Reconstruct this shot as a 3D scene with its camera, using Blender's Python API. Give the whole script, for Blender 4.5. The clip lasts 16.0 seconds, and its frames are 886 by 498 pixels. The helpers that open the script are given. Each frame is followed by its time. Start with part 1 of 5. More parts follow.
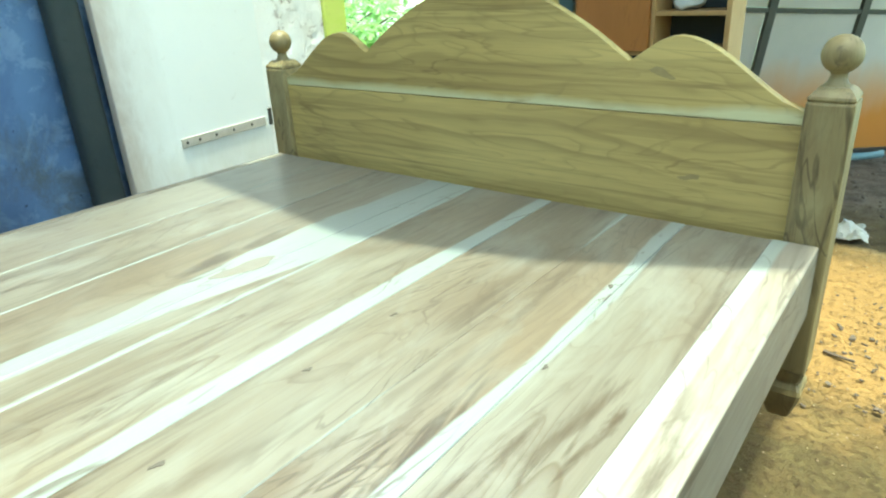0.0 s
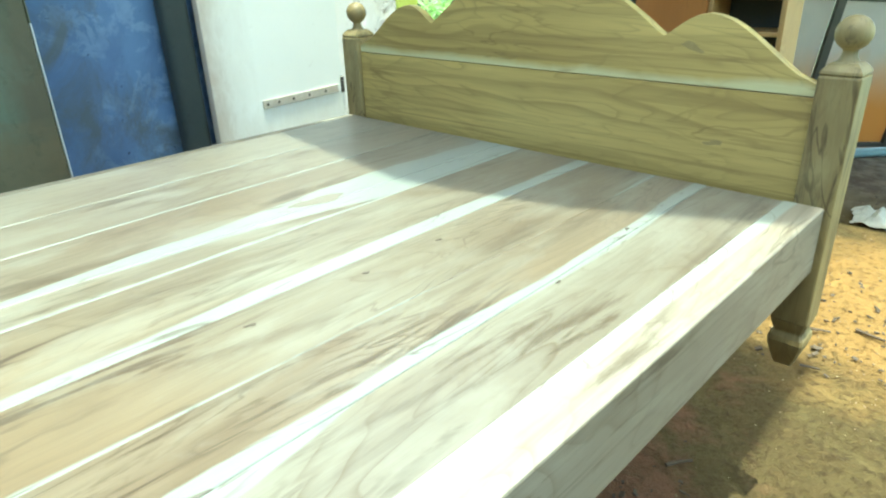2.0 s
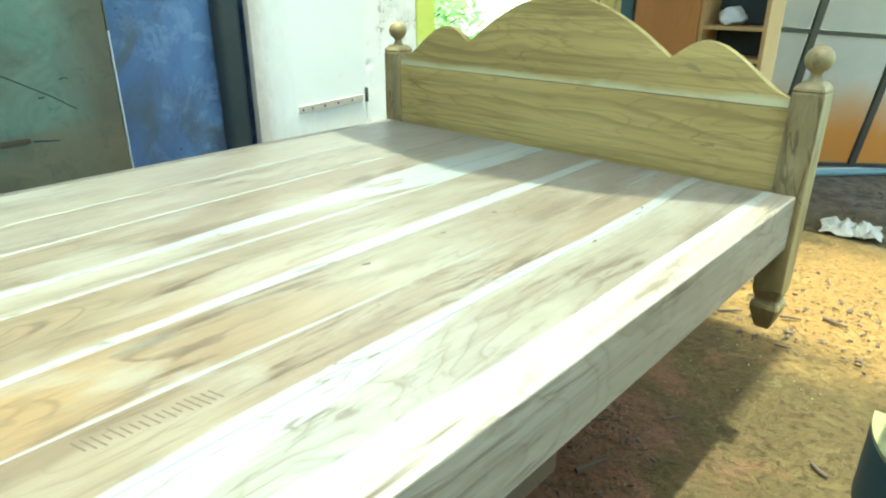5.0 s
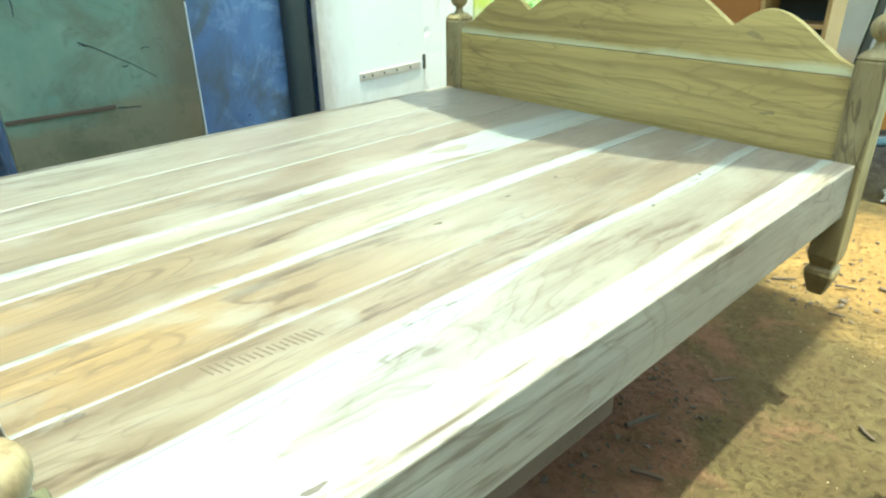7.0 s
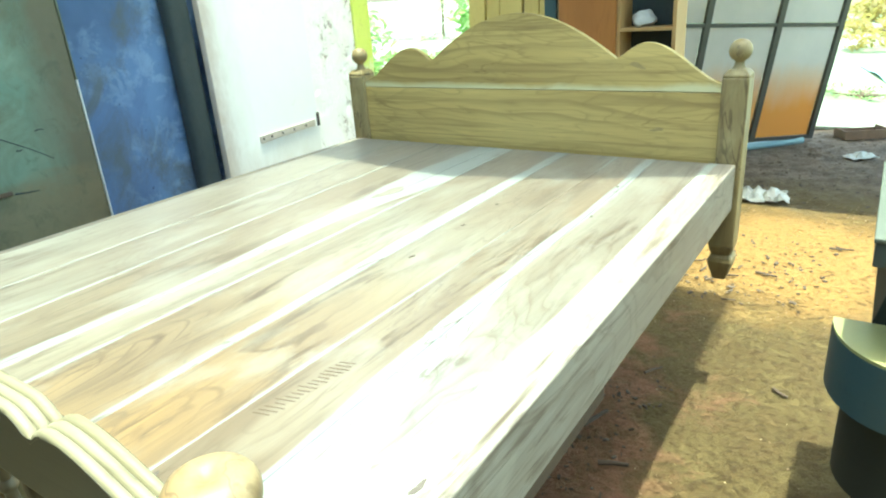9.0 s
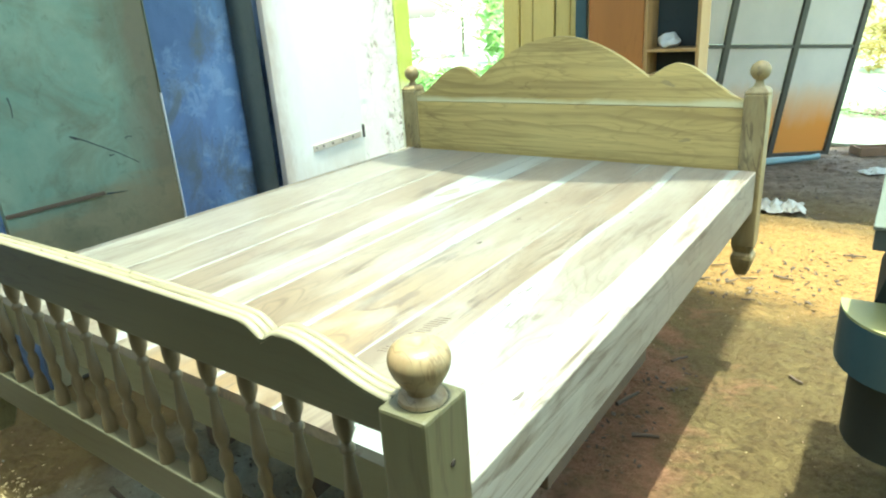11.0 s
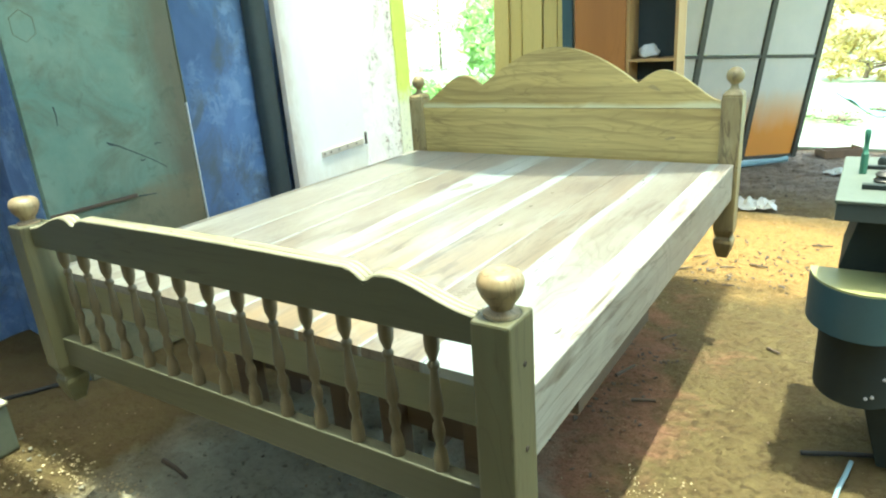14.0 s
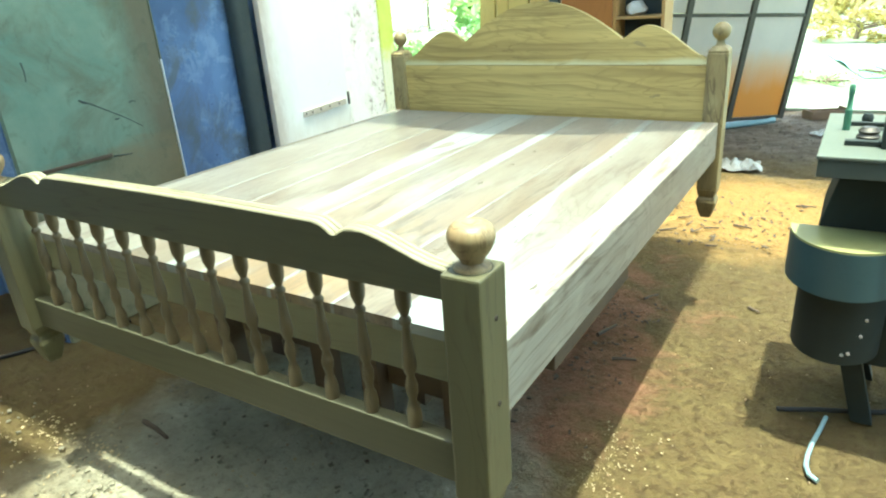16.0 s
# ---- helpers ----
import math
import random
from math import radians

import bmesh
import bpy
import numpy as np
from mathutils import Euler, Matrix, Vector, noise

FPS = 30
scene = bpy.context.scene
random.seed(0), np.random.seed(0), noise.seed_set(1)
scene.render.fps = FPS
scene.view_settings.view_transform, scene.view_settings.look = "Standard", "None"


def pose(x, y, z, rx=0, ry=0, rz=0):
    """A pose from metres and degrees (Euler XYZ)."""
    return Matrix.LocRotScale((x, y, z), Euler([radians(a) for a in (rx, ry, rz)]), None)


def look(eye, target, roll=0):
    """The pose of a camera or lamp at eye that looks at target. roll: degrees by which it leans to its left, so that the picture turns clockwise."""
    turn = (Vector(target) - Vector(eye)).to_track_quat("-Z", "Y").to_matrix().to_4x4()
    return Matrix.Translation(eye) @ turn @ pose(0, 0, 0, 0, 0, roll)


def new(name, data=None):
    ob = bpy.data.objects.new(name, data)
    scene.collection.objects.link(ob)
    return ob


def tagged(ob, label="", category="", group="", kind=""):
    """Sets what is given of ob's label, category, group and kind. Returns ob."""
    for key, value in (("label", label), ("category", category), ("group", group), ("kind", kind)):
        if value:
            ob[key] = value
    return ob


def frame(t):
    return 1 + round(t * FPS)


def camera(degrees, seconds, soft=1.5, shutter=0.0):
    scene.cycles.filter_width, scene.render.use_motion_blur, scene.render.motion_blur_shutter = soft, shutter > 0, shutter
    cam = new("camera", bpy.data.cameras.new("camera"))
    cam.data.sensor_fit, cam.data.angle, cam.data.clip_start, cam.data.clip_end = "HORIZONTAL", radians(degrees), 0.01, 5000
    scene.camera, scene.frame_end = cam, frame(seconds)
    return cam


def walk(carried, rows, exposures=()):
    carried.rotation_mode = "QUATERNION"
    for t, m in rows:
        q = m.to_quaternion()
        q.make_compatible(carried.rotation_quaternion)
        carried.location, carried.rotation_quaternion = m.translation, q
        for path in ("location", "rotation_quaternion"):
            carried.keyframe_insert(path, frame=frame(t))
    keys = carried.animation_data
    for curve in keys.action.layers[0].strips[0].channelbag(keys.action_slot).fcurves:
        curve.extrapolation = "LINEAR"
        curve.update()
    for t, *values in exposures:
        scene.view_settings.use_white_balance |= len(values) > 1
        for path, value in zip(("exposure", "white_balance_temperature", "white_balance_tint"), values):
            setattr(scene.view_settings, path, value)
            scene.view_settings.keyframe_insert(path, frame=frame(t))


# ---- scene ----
cam = camera(68.7, 16.0, soft=2.1)
PATH = [
    (0, (0.157, 0.709, 0.898), (-0.997, 2.149, 0.126), -3.1),
    (0.5, (0.164, 0.665, 0.897), (-1.037, 2.063, 0.121), -3.2),
    (1, (0.196, 0.633, 0.887), (-1.021, 2.002, 0.085), -2.8),
    (1.5, (0.256, 0.604, 0.891), (-1.011, 1.933, 0.097), -2.1),
    (2, (0.324, 0.562, 0.893), (-0.957, 1.866, 0.081), -2.0),
    (2.5, (0.342, 0.507, 0.896), (-1.013, 1.722, 0.067), -2.3),
    (3, (0.341, 0.448, 0.907), (-0.989, 1.715, 0.117), -2.6),
    (3.2, (0.348, 0.414, 0.916), (-0.945, 1.733, 0.147), -3.0),
    (5.3, (0.434, 0.174, 0.917), (-0.822, 1.532, 0.157), 0.4),
    (5.5, (0.44, 0.162, 0.922), (-0.87, 1.467, 0.158), 0.7),
    (6, (0.452, 0.157, 0.933), (-0.917, 1.383, 0.144), -0.3),
    (6.5, (0.454, 0.16, 0.937), (-0.909, 1.364, 0.106), -0.4),
    (7, (0.46, 0.094, 0.944), (-0.86, 1.331, 0.091), -0.8),
    (7.5, (0.45, -0.016, 0.945), (-0.773, 1.337, 0.125), -1.8),
    (8, (0.432, -0.095, 0.948), (-0.736, 1.306, 0.127), -2.2),
    (8.5, (0.387, -0.104, 0.943), (-0.77, 1.322, 0.149), -4.7),
    (9, (0.373, -0.132, 0.952), (-0.695, 1.396, 0.228), -4.2),
    (9.2, (0.382, -0.15, 0.96), (-0.631, 1.433, 0.275), -3.9),
    (11.3, (0.433, -0.464, 0.985), (-0.711, 1.032, 0.312), -3.1),
    (11.5, (0.444, -0.476, 0.981), (-0.741, 1.004, 0.344), -1.5),
    (12, (0.439, -0.545, 0.984), (-0.684, 0.97, 0.318), -4.6),
    (12.5, (0.456, -0.691, 0.999), (-0.594, 0.878, 0.34), -4.7),
    (13, (0.443, -0.741, 0.994), (-0.659, 0.803, 0.36), -3.7),
    (13.5, (0.442, -0.751, 0.989), (-0.646, 0.796, 0.34), -3.9),
    (14, (0.444, -0.741, 0.99), (-0.613, 0.831, 0.349), -4.2),
    (14.5, (0.45, -0.729, 0.986), (-0.564, 0.862, 0.322), -4.2),
    (15, (0.464, -0.724, 0.977), (-0.524, 0.863, 0.266), -4.3),
    (15.5, (0.469, -0.71, 0.966), (-0.491, 0.885, 0.237), -4.1),
    (16, (0.459, -0.711, 0.962), (-0.556, 0.843, 0.217), -4.1),
]
walk(cam, [(t, look(e, g, r)) for t, e, g, r in PATH], [(0, 2.24, 6400, -21), (3, 2.31, 6450, -20), (6, 2.39, 6500, -20), (11, 2.60, 6500, -16), (16, 2.61, 6500, -16)])

# ---- world and light ----
SUN_EL, SUN_AZ = 84.0, 105.0          # degrees; azimuth from +y towards +x
world = bpy.data.worlds.new("world")
scene.world = world
world.use_nodes = True
wn = world.node_tree.nodes
sky = wn.new("ShaderNodeTexSky")
sky.sky_type, sky.sun_disc = "NISHITA", False
sky.sun_elevation, sky.sun_rotation = radians(SUN_EL), radians(SUN_AZ)
sky.dust_density, sky.ozone_density = 2.5, 0.5
wn["Background"].inputs[1].default_value = 0.15
world.node_tree.links.new(sky.outputs[0], wn["Background"].inputs[0])
sun_data = bpy.data.lights.new("sun", "SUN")
sun_data.energy, sun_data.angle, sun_data.color = 1.8, radians(1.2), (1.0, 0.97, 0.92)
sun = new("sun", sun_data)
sx, sy, sz = (math.sin(radians(SUN_AZ)) * math.cos(radians(SUN_EL)), math.cos(radians(SUN_AZ)) * math.cos(radians(SUN_EL)), math.sin(radians(SUN_EL)))
sun.matrix_world = look((sx * 20, sy * 20, sz * 20), (0, 0, 0))


# ---- material helpers ----
class Mat:
    """A principled material with short ways to add nodes."""

    def __init__(self, name, rough=0.6, metal=0.0, spec=0.5):
        self.m = bpy.data.materials.new(name)
        self.m.use_nodes = True
        self.t = self.m.node_tree
        self.b = self.t.nodes["Principled BSDF"]
        self.b.inputs["Roughness"].default_value = rough
        self.b.inputs["Metallic"].default_value = metal
        self.b.inputs["Specular IOR Level"].default_value = spec

    def link(self, a, b):
        self.t.links.new(a, b)
        return self

    def coords(self, scale=(1, 1, 1), rand=0.0):
        tc = self.t.nodes.new("ShaderNodeTexCoord")
        mp = self.t.nodes.new("ShaderNodeMapping")
        mp.inputs["Scale"].default_value = scale
        self.link(tc.outputs["Object"], mp.inputs["Vector"])
        if rand:
            oi = self.t.nodes.new("ShaderNodeObjectInfo")
            mu = self.t.nodes.new("ShaderNodeVectorMath")
            mu.operation = "SCALE"
            mu.inputs[0].default_value = (rand, rand * 0.7, rand * 1.3)
            self.link(oi.outputs["Random"], mu.inputs["Scale"])
            self.link(mu.outputs[0], mp.inputs["Location"])
        return mp.outputs[0]

    def noise(self, vec, scale, detail=4.0, rough=0.55, dist=0.0):
        n = self.t.nodes.new("ShaderNodeTexNoise")
        n.inputs["Scale"].default_value, n.inputs["Detail"].default_value = scale, detail
        n.inputs["Roughness"].default_value, n.inputs["Distortion"].default_value = rough, dist
        self.link(vec, n.inputs["Vector"])
        return n.outputs["Fac"]

    def ramp(self, fac, stops):
        n = self.t.nodes.new("ShaderNodeValToRGB")
        e = n.color_ramp.elements
        while len(e) < len(stops):
            e.new(0.5)
        for el, (p, c) in zip(e, stops):
            el.position = p
            el.color = (*c, 1) if len(c) == 3 else c
        self.link(fac, n.inputs["Fac"])
        return n.outputs["Color"]

    def mix(self, fac, a, b, mode="MIX"):
        n = self.t.nodes.new("ShaderNodeMix")
        n.data_type, n.blend_type = "RGBA", mode
        for v, i in ((fac, 0), (a, 6), (b, 7)):
            if isinstance(v, (int, float)):
                n.inputs[i].default_value = v
            elif isinstance(v, tuple):
                n.inputs[i].default_value = (*v, 1)
            else:
                self.link(v, n.inputs[i])
        return n.outputs[2]

    def math(self, op, a, b=0.0, clamp=False):
        n = self.t.nodes.new("ShaderNodeMath")
        n.operation, n.use_clamp = op, clamp
        for v, i in ((a, 0), (b, 1)):
            if isinstance(v, (int, float)):
                n.inputs[i].default_value = v
            else:
                self.link(v, n.inputs[i])
        return n.outputs[0]

    def prop(self, key):
        n = self.t.nodes.new("ShaderNodeAttribute")
        n.attribute_type, n.attribute_name = "OBJECT", key
        return n.outputs["Fac"]

    def color(self, c):
        if isinstance(c, tuple):
            self.b.inputs["Base Color"].default_value = (*c, 1)
        else:
            self.link(c, self.b.inputs["Base Color"])
        return self

    def bump(self, fac, strength=0.3, dist=0.01):
        n = self.t.nodes.new("ShaderNodeBump")
        n.inputs["Strength"].default_value, n.inputs["Distance"].default_value = strength, dist
        self.link(fac, n.inputs["Height"])
        self.link(n.outputs[0], self.b.inputs["Normal"])
        return self


def split(mt, vec):
    n = mt.t.nodes.new("ShaderNodeSeparateXYZ")
    mt.link(vec, n.inputs[0])
    return n.outputs


def teak(name, axis, heart, dark, sap, streak=0.5, sapped=False, rough=0.5, rand=17.0, fine=1.0, stretch=5.0, tint=None, lines=0.0, pitch=75.0, warm=None, spec=0.5, rings=0.0, wander=0.006, sap_edge=150.0, figure=0.0, smear_share=1.9):
    """Sanded teak, grain along one axis: soft blotches, sparse curling dark figure, flecks, a few knots; with sapped, pale sapwood along
    the board's edges: the UV map holds how far a point lies beyond the sapwood of either edge."""
    mt = Mat(name, rough, 0.0, spec)
    place = {"x": 0, "y": 1, "z": 2}[axis]

    def along(across, length, shift=rand):
        sc = [across] * 3
        sc[place] = length
        return mt.coords(tuple(sc), shift)

    soft = mt.ramp(mt.noise(along(9.0, 9.0 / stretch / 1.6), 0.8, 4, 0.55, 0.4), [(0.33, (0, 0, 0)), (0.67, (1, 1, 1))])
    tone = mt.ramp(mt.noise(along(2.6, 0.9, rand * 2.3), 1.0, 2, 0.5), [(0.35, (0, 0, 0)), (0.65, (1, 1, 1))])
    other = tint or tuple(h * 0.8 + d * 0.2 for h, d in zip(heart, dark))
    col = mt.mix(tone, heart, other)
    col = mt.mix(mt.math("MULTIPLY", soft, 0.45), col, tuple(h * 0.45 + d * 0.55 for h, d in zip(heart, dark)))
    if warm:
        # some boards are browner, most of all towards one end
        run = split(mt, mt.coords())[place]
        share = mt.math("MULTIPLY", mt.prop("warm"), mt.math("ADD", mt.math("SUBTRACT", 1.35, mt.math("MULTIPLY", run, 1.35)), mt.math("SUBTRACT", mt.noise(along(3.0, 1.2), 1.0, 3, 0.5), 0.5)), True)
        col = mt.mix(share, col, warm)
        dusk = mt.ramp(mt.noise(along(7.0, 1.6, rand * 0.7), 1.0, 4, 0.6, 0.6), [(0.34, (0, 0, 0)), (0.58, (1, 1, 1))])
        col = mt.mix(mt.math("MULTIPLY", mt.prop("dusk"), dusk, True), col, tuple(h * 0.55 + d * 0.45 for h, d in zip(heart, dark)))
        # boards with pale set grow lighter towards the foot end
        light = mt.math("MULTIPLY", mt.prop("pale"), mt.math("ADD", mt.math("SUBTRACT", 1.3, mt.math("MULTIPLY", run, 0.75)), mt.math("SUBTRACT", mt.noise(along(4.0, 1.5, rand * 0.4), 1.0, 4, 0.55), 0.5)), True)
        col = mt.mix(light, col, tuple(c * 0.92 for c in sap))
    if lines:
        # long uneven bands and streaks of darker growth, with faint wandering rings between them
        band = mt.ramp(mt.noise(along(15.0, 0.55, rand * 1.1), 1.0, 7, 0.66, 0.25), [(0.40, (0, 0, 0)), (0.56, (0.45,) * 3), (0.72, (1, 1, 1))])
        hair = mt.ramp(mt.noise(along(70.0, 0.9, rand * 0.8), 1.0, 4, 0.6, 0.3), [(0.52, (0, 0, 0)), (0.66, (1, 1, 1))])
        side = split(mt, mt.coords((1, 1, 1), 0.4))[{"x": 2, "y": 0, "z": 0}[axis]]
        drift = mt.math("ADD", mt.math("MULTIPLY", mt.noise(along(2.0, 0.9, rand * 0.6), 1.0, 2, 0.4, 0.3), 0.34), mt.math("MULTIPLY", mt.noise(along(9.0, 1.6), 1.0, 3, 0.5), 0.07))
        ring = mt.math("FRACT", mt.math("MULTIPLY", mt.math("ADD", side, drift), pitch))
        ringf = mt.ramp(ring, [(0.0, (0.2,) * 3), (0.06, (0.0,) * 3), (0.6, (0.15,) * 3), (0.92, (0.9,) * 3), (1.0, (0.5,) * 3)])
        vary = mt.ramp(mt.noise(along(5.0, 0.7, rand * 1.9), 1.0, 3, 0.55), [(0.46, (rings,) * 3), (0.68, (1, 1, 1))])
        col = mt.mix(mt.math("MULTIPLY", band, lines), col, tuple(h * 0.35 + d * 0.65 for h, d in zip(heart, dark)))
        col = mt.mix(mt.math("MULTIPLY", hair, lines * 0.45), col, dark)
        col = mt.mix(mt.math("MULTIPLY", mt.math("MULTIPLY", ringf, vary), lines * 0.75), col, dark)
    # curling figure: contours of a slow noise, shown only in places
    flow = mt.noise(along(6.0, 6.0 / stretch), 0.9, 4, 0.5, 1.1)
    near = mt.math("ABSOLUTE", mt.math("SUBTRACT", mt.math("FRACT", mt.math("MULTIPLY", flow, 11.0)), 0.5))
    contour = mt.ramp(near, [(0.0, (1, 1, 1)), (0.035, (0.75,) * 3), (0.09, (0, 0, 0))])
    where = mt.ramp(mt.noise(along(5.0, 2.2, rand * 1.3), 1.0, 3, 0.55), [(0.46, (0, 0, 0)), (0.62, (1, 1, 1))])
    col = mt.mix(mt.math("MULTIPLY", mt.math("MULTIPLY", contour, where), 0.95 * streak), col, dark)
    if figure:
        # broad curling figure: growth rings cut at a flat angle, each dark on one side and fading to the other
        curl = mt.noise(along(5.0, 1.2, rand * 0.9), 1.0, 3, 0.5, 0.7)
        fade = mt.ramp(mt.math("FRACT", mt.math("MULTIPLY", curl, 15.0)), [(0.0, (1, 1, 1)), (0.07, (0.65,) * 3), (0.22, (0.22,) * 3), (0.55, (0, 0, 0)), (0.95, (0.15,) * 3), (1.0, (1, 1, 1))])
        some = mt.ramp(mt.noise(along(7.0, 1.8, rand * 1.6), 1.0, 4, 0.65), [(0.38, (0.12,) * 3), (0.58, (1, 1, 1))])
        col = mt.mix(mt.math("MULTIPLY", mt.math("MULTIPLY", fade, some), figure * 0.8), col, tuple(h * 0.25 + d * 0.75 for h, d in zip(heart, dark)))
        smear = mt.ramp(mt.noise(along(24.0, 2.2, rand * 1.2), 1.0, 5, 0.62, 1.2), [(0.53, (0, 0, 0)), (0.60, (0.6,) * 3), (0.70, (1, 1, 1))])
        patch = mt.ramp(mt.noise(along(4.5, 1.4, rand * 2.1), 1.0, 3, 0.6), [(0.42, (0.1,) * 3), (0.58, (1, 1, 1))])
        col = mt.mix(mt.math("MULTIPLY", mt.math("MULTIPLY", smear, patch), figure * smear_share, True), col, tuple(h * 0.05 + d * 0.95 for h, d in zip(heart, dark)))
        cloud = mt.ramp(mt.noise(along(11.0, 4.0, rand * 0.5), 1.0, 5, 0.62, 0.5), [(0.50, (0, 0, 0)), (0.66, (1, 1, 1))])
        col = mt.mix(mt.math("MULTIPLY", cloud, figure * 0.4 * smear_share, True), col, tuple(h * 0.5 + p * 0.55 for h, p in zip(heart, sap)))
    # short dark flecks
    dash = mt.ramp(mt.noise(along(30.0, 3.4), 1.0, 4, 0.6, 0.8), [(0.60, (0, 0, 0)), (0.70, (1, 1, 1))])
    col = mt.mix(mt.math("MULTIPLY", mt.math("MULTIPLY", dash, mt.math("ADD", where, 0.35)), 0.85 * streak), col, dark)
    vo = mt.t.nodes.new("ShaderNodeTexVoronoi")
    vo.inputs["Scale"].default_value = 1.0
    mt.link(along(4.2, 2.4, rand * 1.7), vo.inputs["Vector"])
    knot = mt.ramp(vo.outputs["Distance"], [(0.0, (1, 1, 1)), (0.035, (0.7,) * 3), (0.06, (0, 0, 0)), (0.085, (0.35,) * 3), (0.12, (0, 0, 0))])
    col = mt.mix(mt.math("MULTIPLY", knot, 0.7 * streak), col, tuple(d * 0.8 for d in dark))
    if sapped:
        uv = mt.t.nodes.new("ShaderNodeUVMap")
        uv.uv_map = "edges"
        sides = split(mt, uv.outputs[0])
        wob = mt.math("MULTIPLY", mt.math("SUBTRACT", mt.noise(along(2.0, 2.6), 1.4, 4, 0.6), 0.5), wander)
        left = mt.math("MULTIPLY", mt.math("SUBTRACT", wob, sides[0]), sap_edge, True)
        right = mt.math("MULTIPLY", mt.math("SUBTRACT", mt.math("MULTIPLY", wob, -1.0), sides[1]), sap_edge, True)
        pale = mt.mix(mt.math("MULTIPLY", soft, 0.5), sap, tuple(s * 0.86 for s in sap))
        inked = mt.ramp(mt.noise(along(9.0, 6.0, rand * 1.5), 1.0, 3, 0.55), [(0.48, (0, 0, 0)), (0.58, (1, 1, 1))])
        pale = mt.mix(mt.math("MULTIPLY", mt.math("MULTIPLY", contour, inked), 0.95 * streak), pale, tuple(d * 1.3 for d in dark))
        col = mt.mix(mt.math("MAXIMUM", left, right), col, pale)
    fibre = mt.noise(along(240.0, 9.0), 1.0, 2, 0.6)
    col = mt.mix(mt.math("MULTIPLY", fibre, 0.16 * fine), col, dark)
    mt.color(col)
    mt.bump(mt.math("ADD", mt.math("MULTIPLY", fibre, 0.5), mt.math("MULTIPLY", dash, -0.5)), 0.15, 0.002)
    return mt.m


def worn(name, base, other, stain, rough=0.75, scale=3.0, amount=0.5, bump=0.25, metal=0.0):
    """Paint, plaster or metal with patches of another tone, fine speckle and stains."""
    mt = Mat(name, rough, metal)
    v = mt.coords()
    big = mt.ramp(mt.noise(v, scale, 6, 0.62, 0.4), [(0.38, (0, 0, 0)), (0.62, (1, 1, 1))])
    small = mt.noise(v, scale * 22, 5, 0.65)
    spots = mt.ramp(mt.noise(v, scale * 5.3, 5, 0.7, 0.6), [(0.58, (0, 0, 0)), (0.72, (1, 1, 1))])
    col = mt.mix(mt.math("MULTIPLY", big, amount), base, other)
    col = mt.mix(mt.math("MULTIPLY", spots, 0.75 * amount), col, stain)
    col = mt.mix(mt.math("MULTIPLY", small, 0.25), col, stain)
    mt.color(col)
    mt.bump(mt.math("ADD", small, mt.math("MULTIPLY", big, 0.6)), bump, 0.006)
    return mt.m


# ---- materials ----
DECK_HEART, DECK_DARK, DECK_SAP = (0.225, 0.175, 0.115), (0.068, 0.047, 0.028), (0.275, 0.304, 0.278)
deck_wood = teak("deck_teak", "y", DECK_HEART, DECK_DARK, DECK_SAP, 0.8, True, 0.33, 23.0, tint=(0.274, 0.268, 0.218), lines=0.5, pitch=30.0, spec=0.8, stretch=4.5, warm=(0.27, 0.18, 0.080), figure=0.95, smear_share=1.4, wander=0.020, sap_edge=220.0)
deck_sheen = deck_wood.node_tree.nodes["Principled BSDF"].inputs
deck_sheen["Sheen Weight"].default_value, deck_sheen["Sheen Roughness"].default_value = 0.35, 0.4
rail_wood = teak("rail_teak", "y", (0.38, 0.33, 0.25), DECK_DARK, (0.35, 0.375, 0.33), 0.55, True, 0.5, tint=(0.40, 0.37, 0.33), lines=0.5, pitch=28.0, warm=(0.37, 0.23, 0.10), figure=0.55)
end_wood = teak("end_rail_teak", "x", (0.36, 0.34, 0.20), (0.14, 0.12, 0.06), DECK_SAP, 0.5, False, 0.55)
# headboard teak, lightened to make up for bounced light that it lacks
lit_head_wood = teak("lit_headboard_teak", "x", (0.80, 0.63, 0.235), (0.18, 0.115, 0.035), (0.72, 0.69, 0.40), 0.6, True, 0.5, tint=(0.58, 0.43, 0.15), stretch=8.0, lines=0.85, pitch=20.0, rings=0.35, wander=0.05, sap_edge=55.0, figure=0.75, smear_share=0.0)
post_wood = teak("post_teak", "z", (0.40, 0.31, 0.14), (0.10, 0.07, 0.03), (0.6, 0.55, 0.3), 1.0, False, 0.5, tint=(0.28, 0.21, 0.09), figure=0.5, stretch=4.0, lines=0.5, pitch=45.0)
# reeds on the sunlit top stay lighter than the rail below them
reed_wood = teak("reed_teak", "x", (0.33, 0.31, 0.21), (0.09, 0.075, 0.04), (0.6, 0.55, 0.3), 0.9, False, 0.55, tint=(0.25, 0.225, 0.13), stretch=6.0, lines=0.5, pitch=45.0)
# foot posts, balusters and foot rails: same teak, darkened to carry their shade
shaded_foot_post_wood = teak("shaded_foot_post_teak", "z", (0.126, 0.124, 0.063), (0.06, 0.048, 0.026), (0.6, 0.55, 0.3), 0.6, False, 0.5, tint=(0.118, 0.116, 0.060), stretch=6.0, lines=0.5, pitch=45.0)
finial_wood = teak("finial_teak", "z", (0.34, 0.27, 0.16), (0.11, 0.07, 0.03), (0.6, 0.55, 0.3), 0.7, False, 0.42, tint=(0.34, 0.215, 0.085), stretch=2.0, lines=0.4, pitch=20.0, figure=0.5)
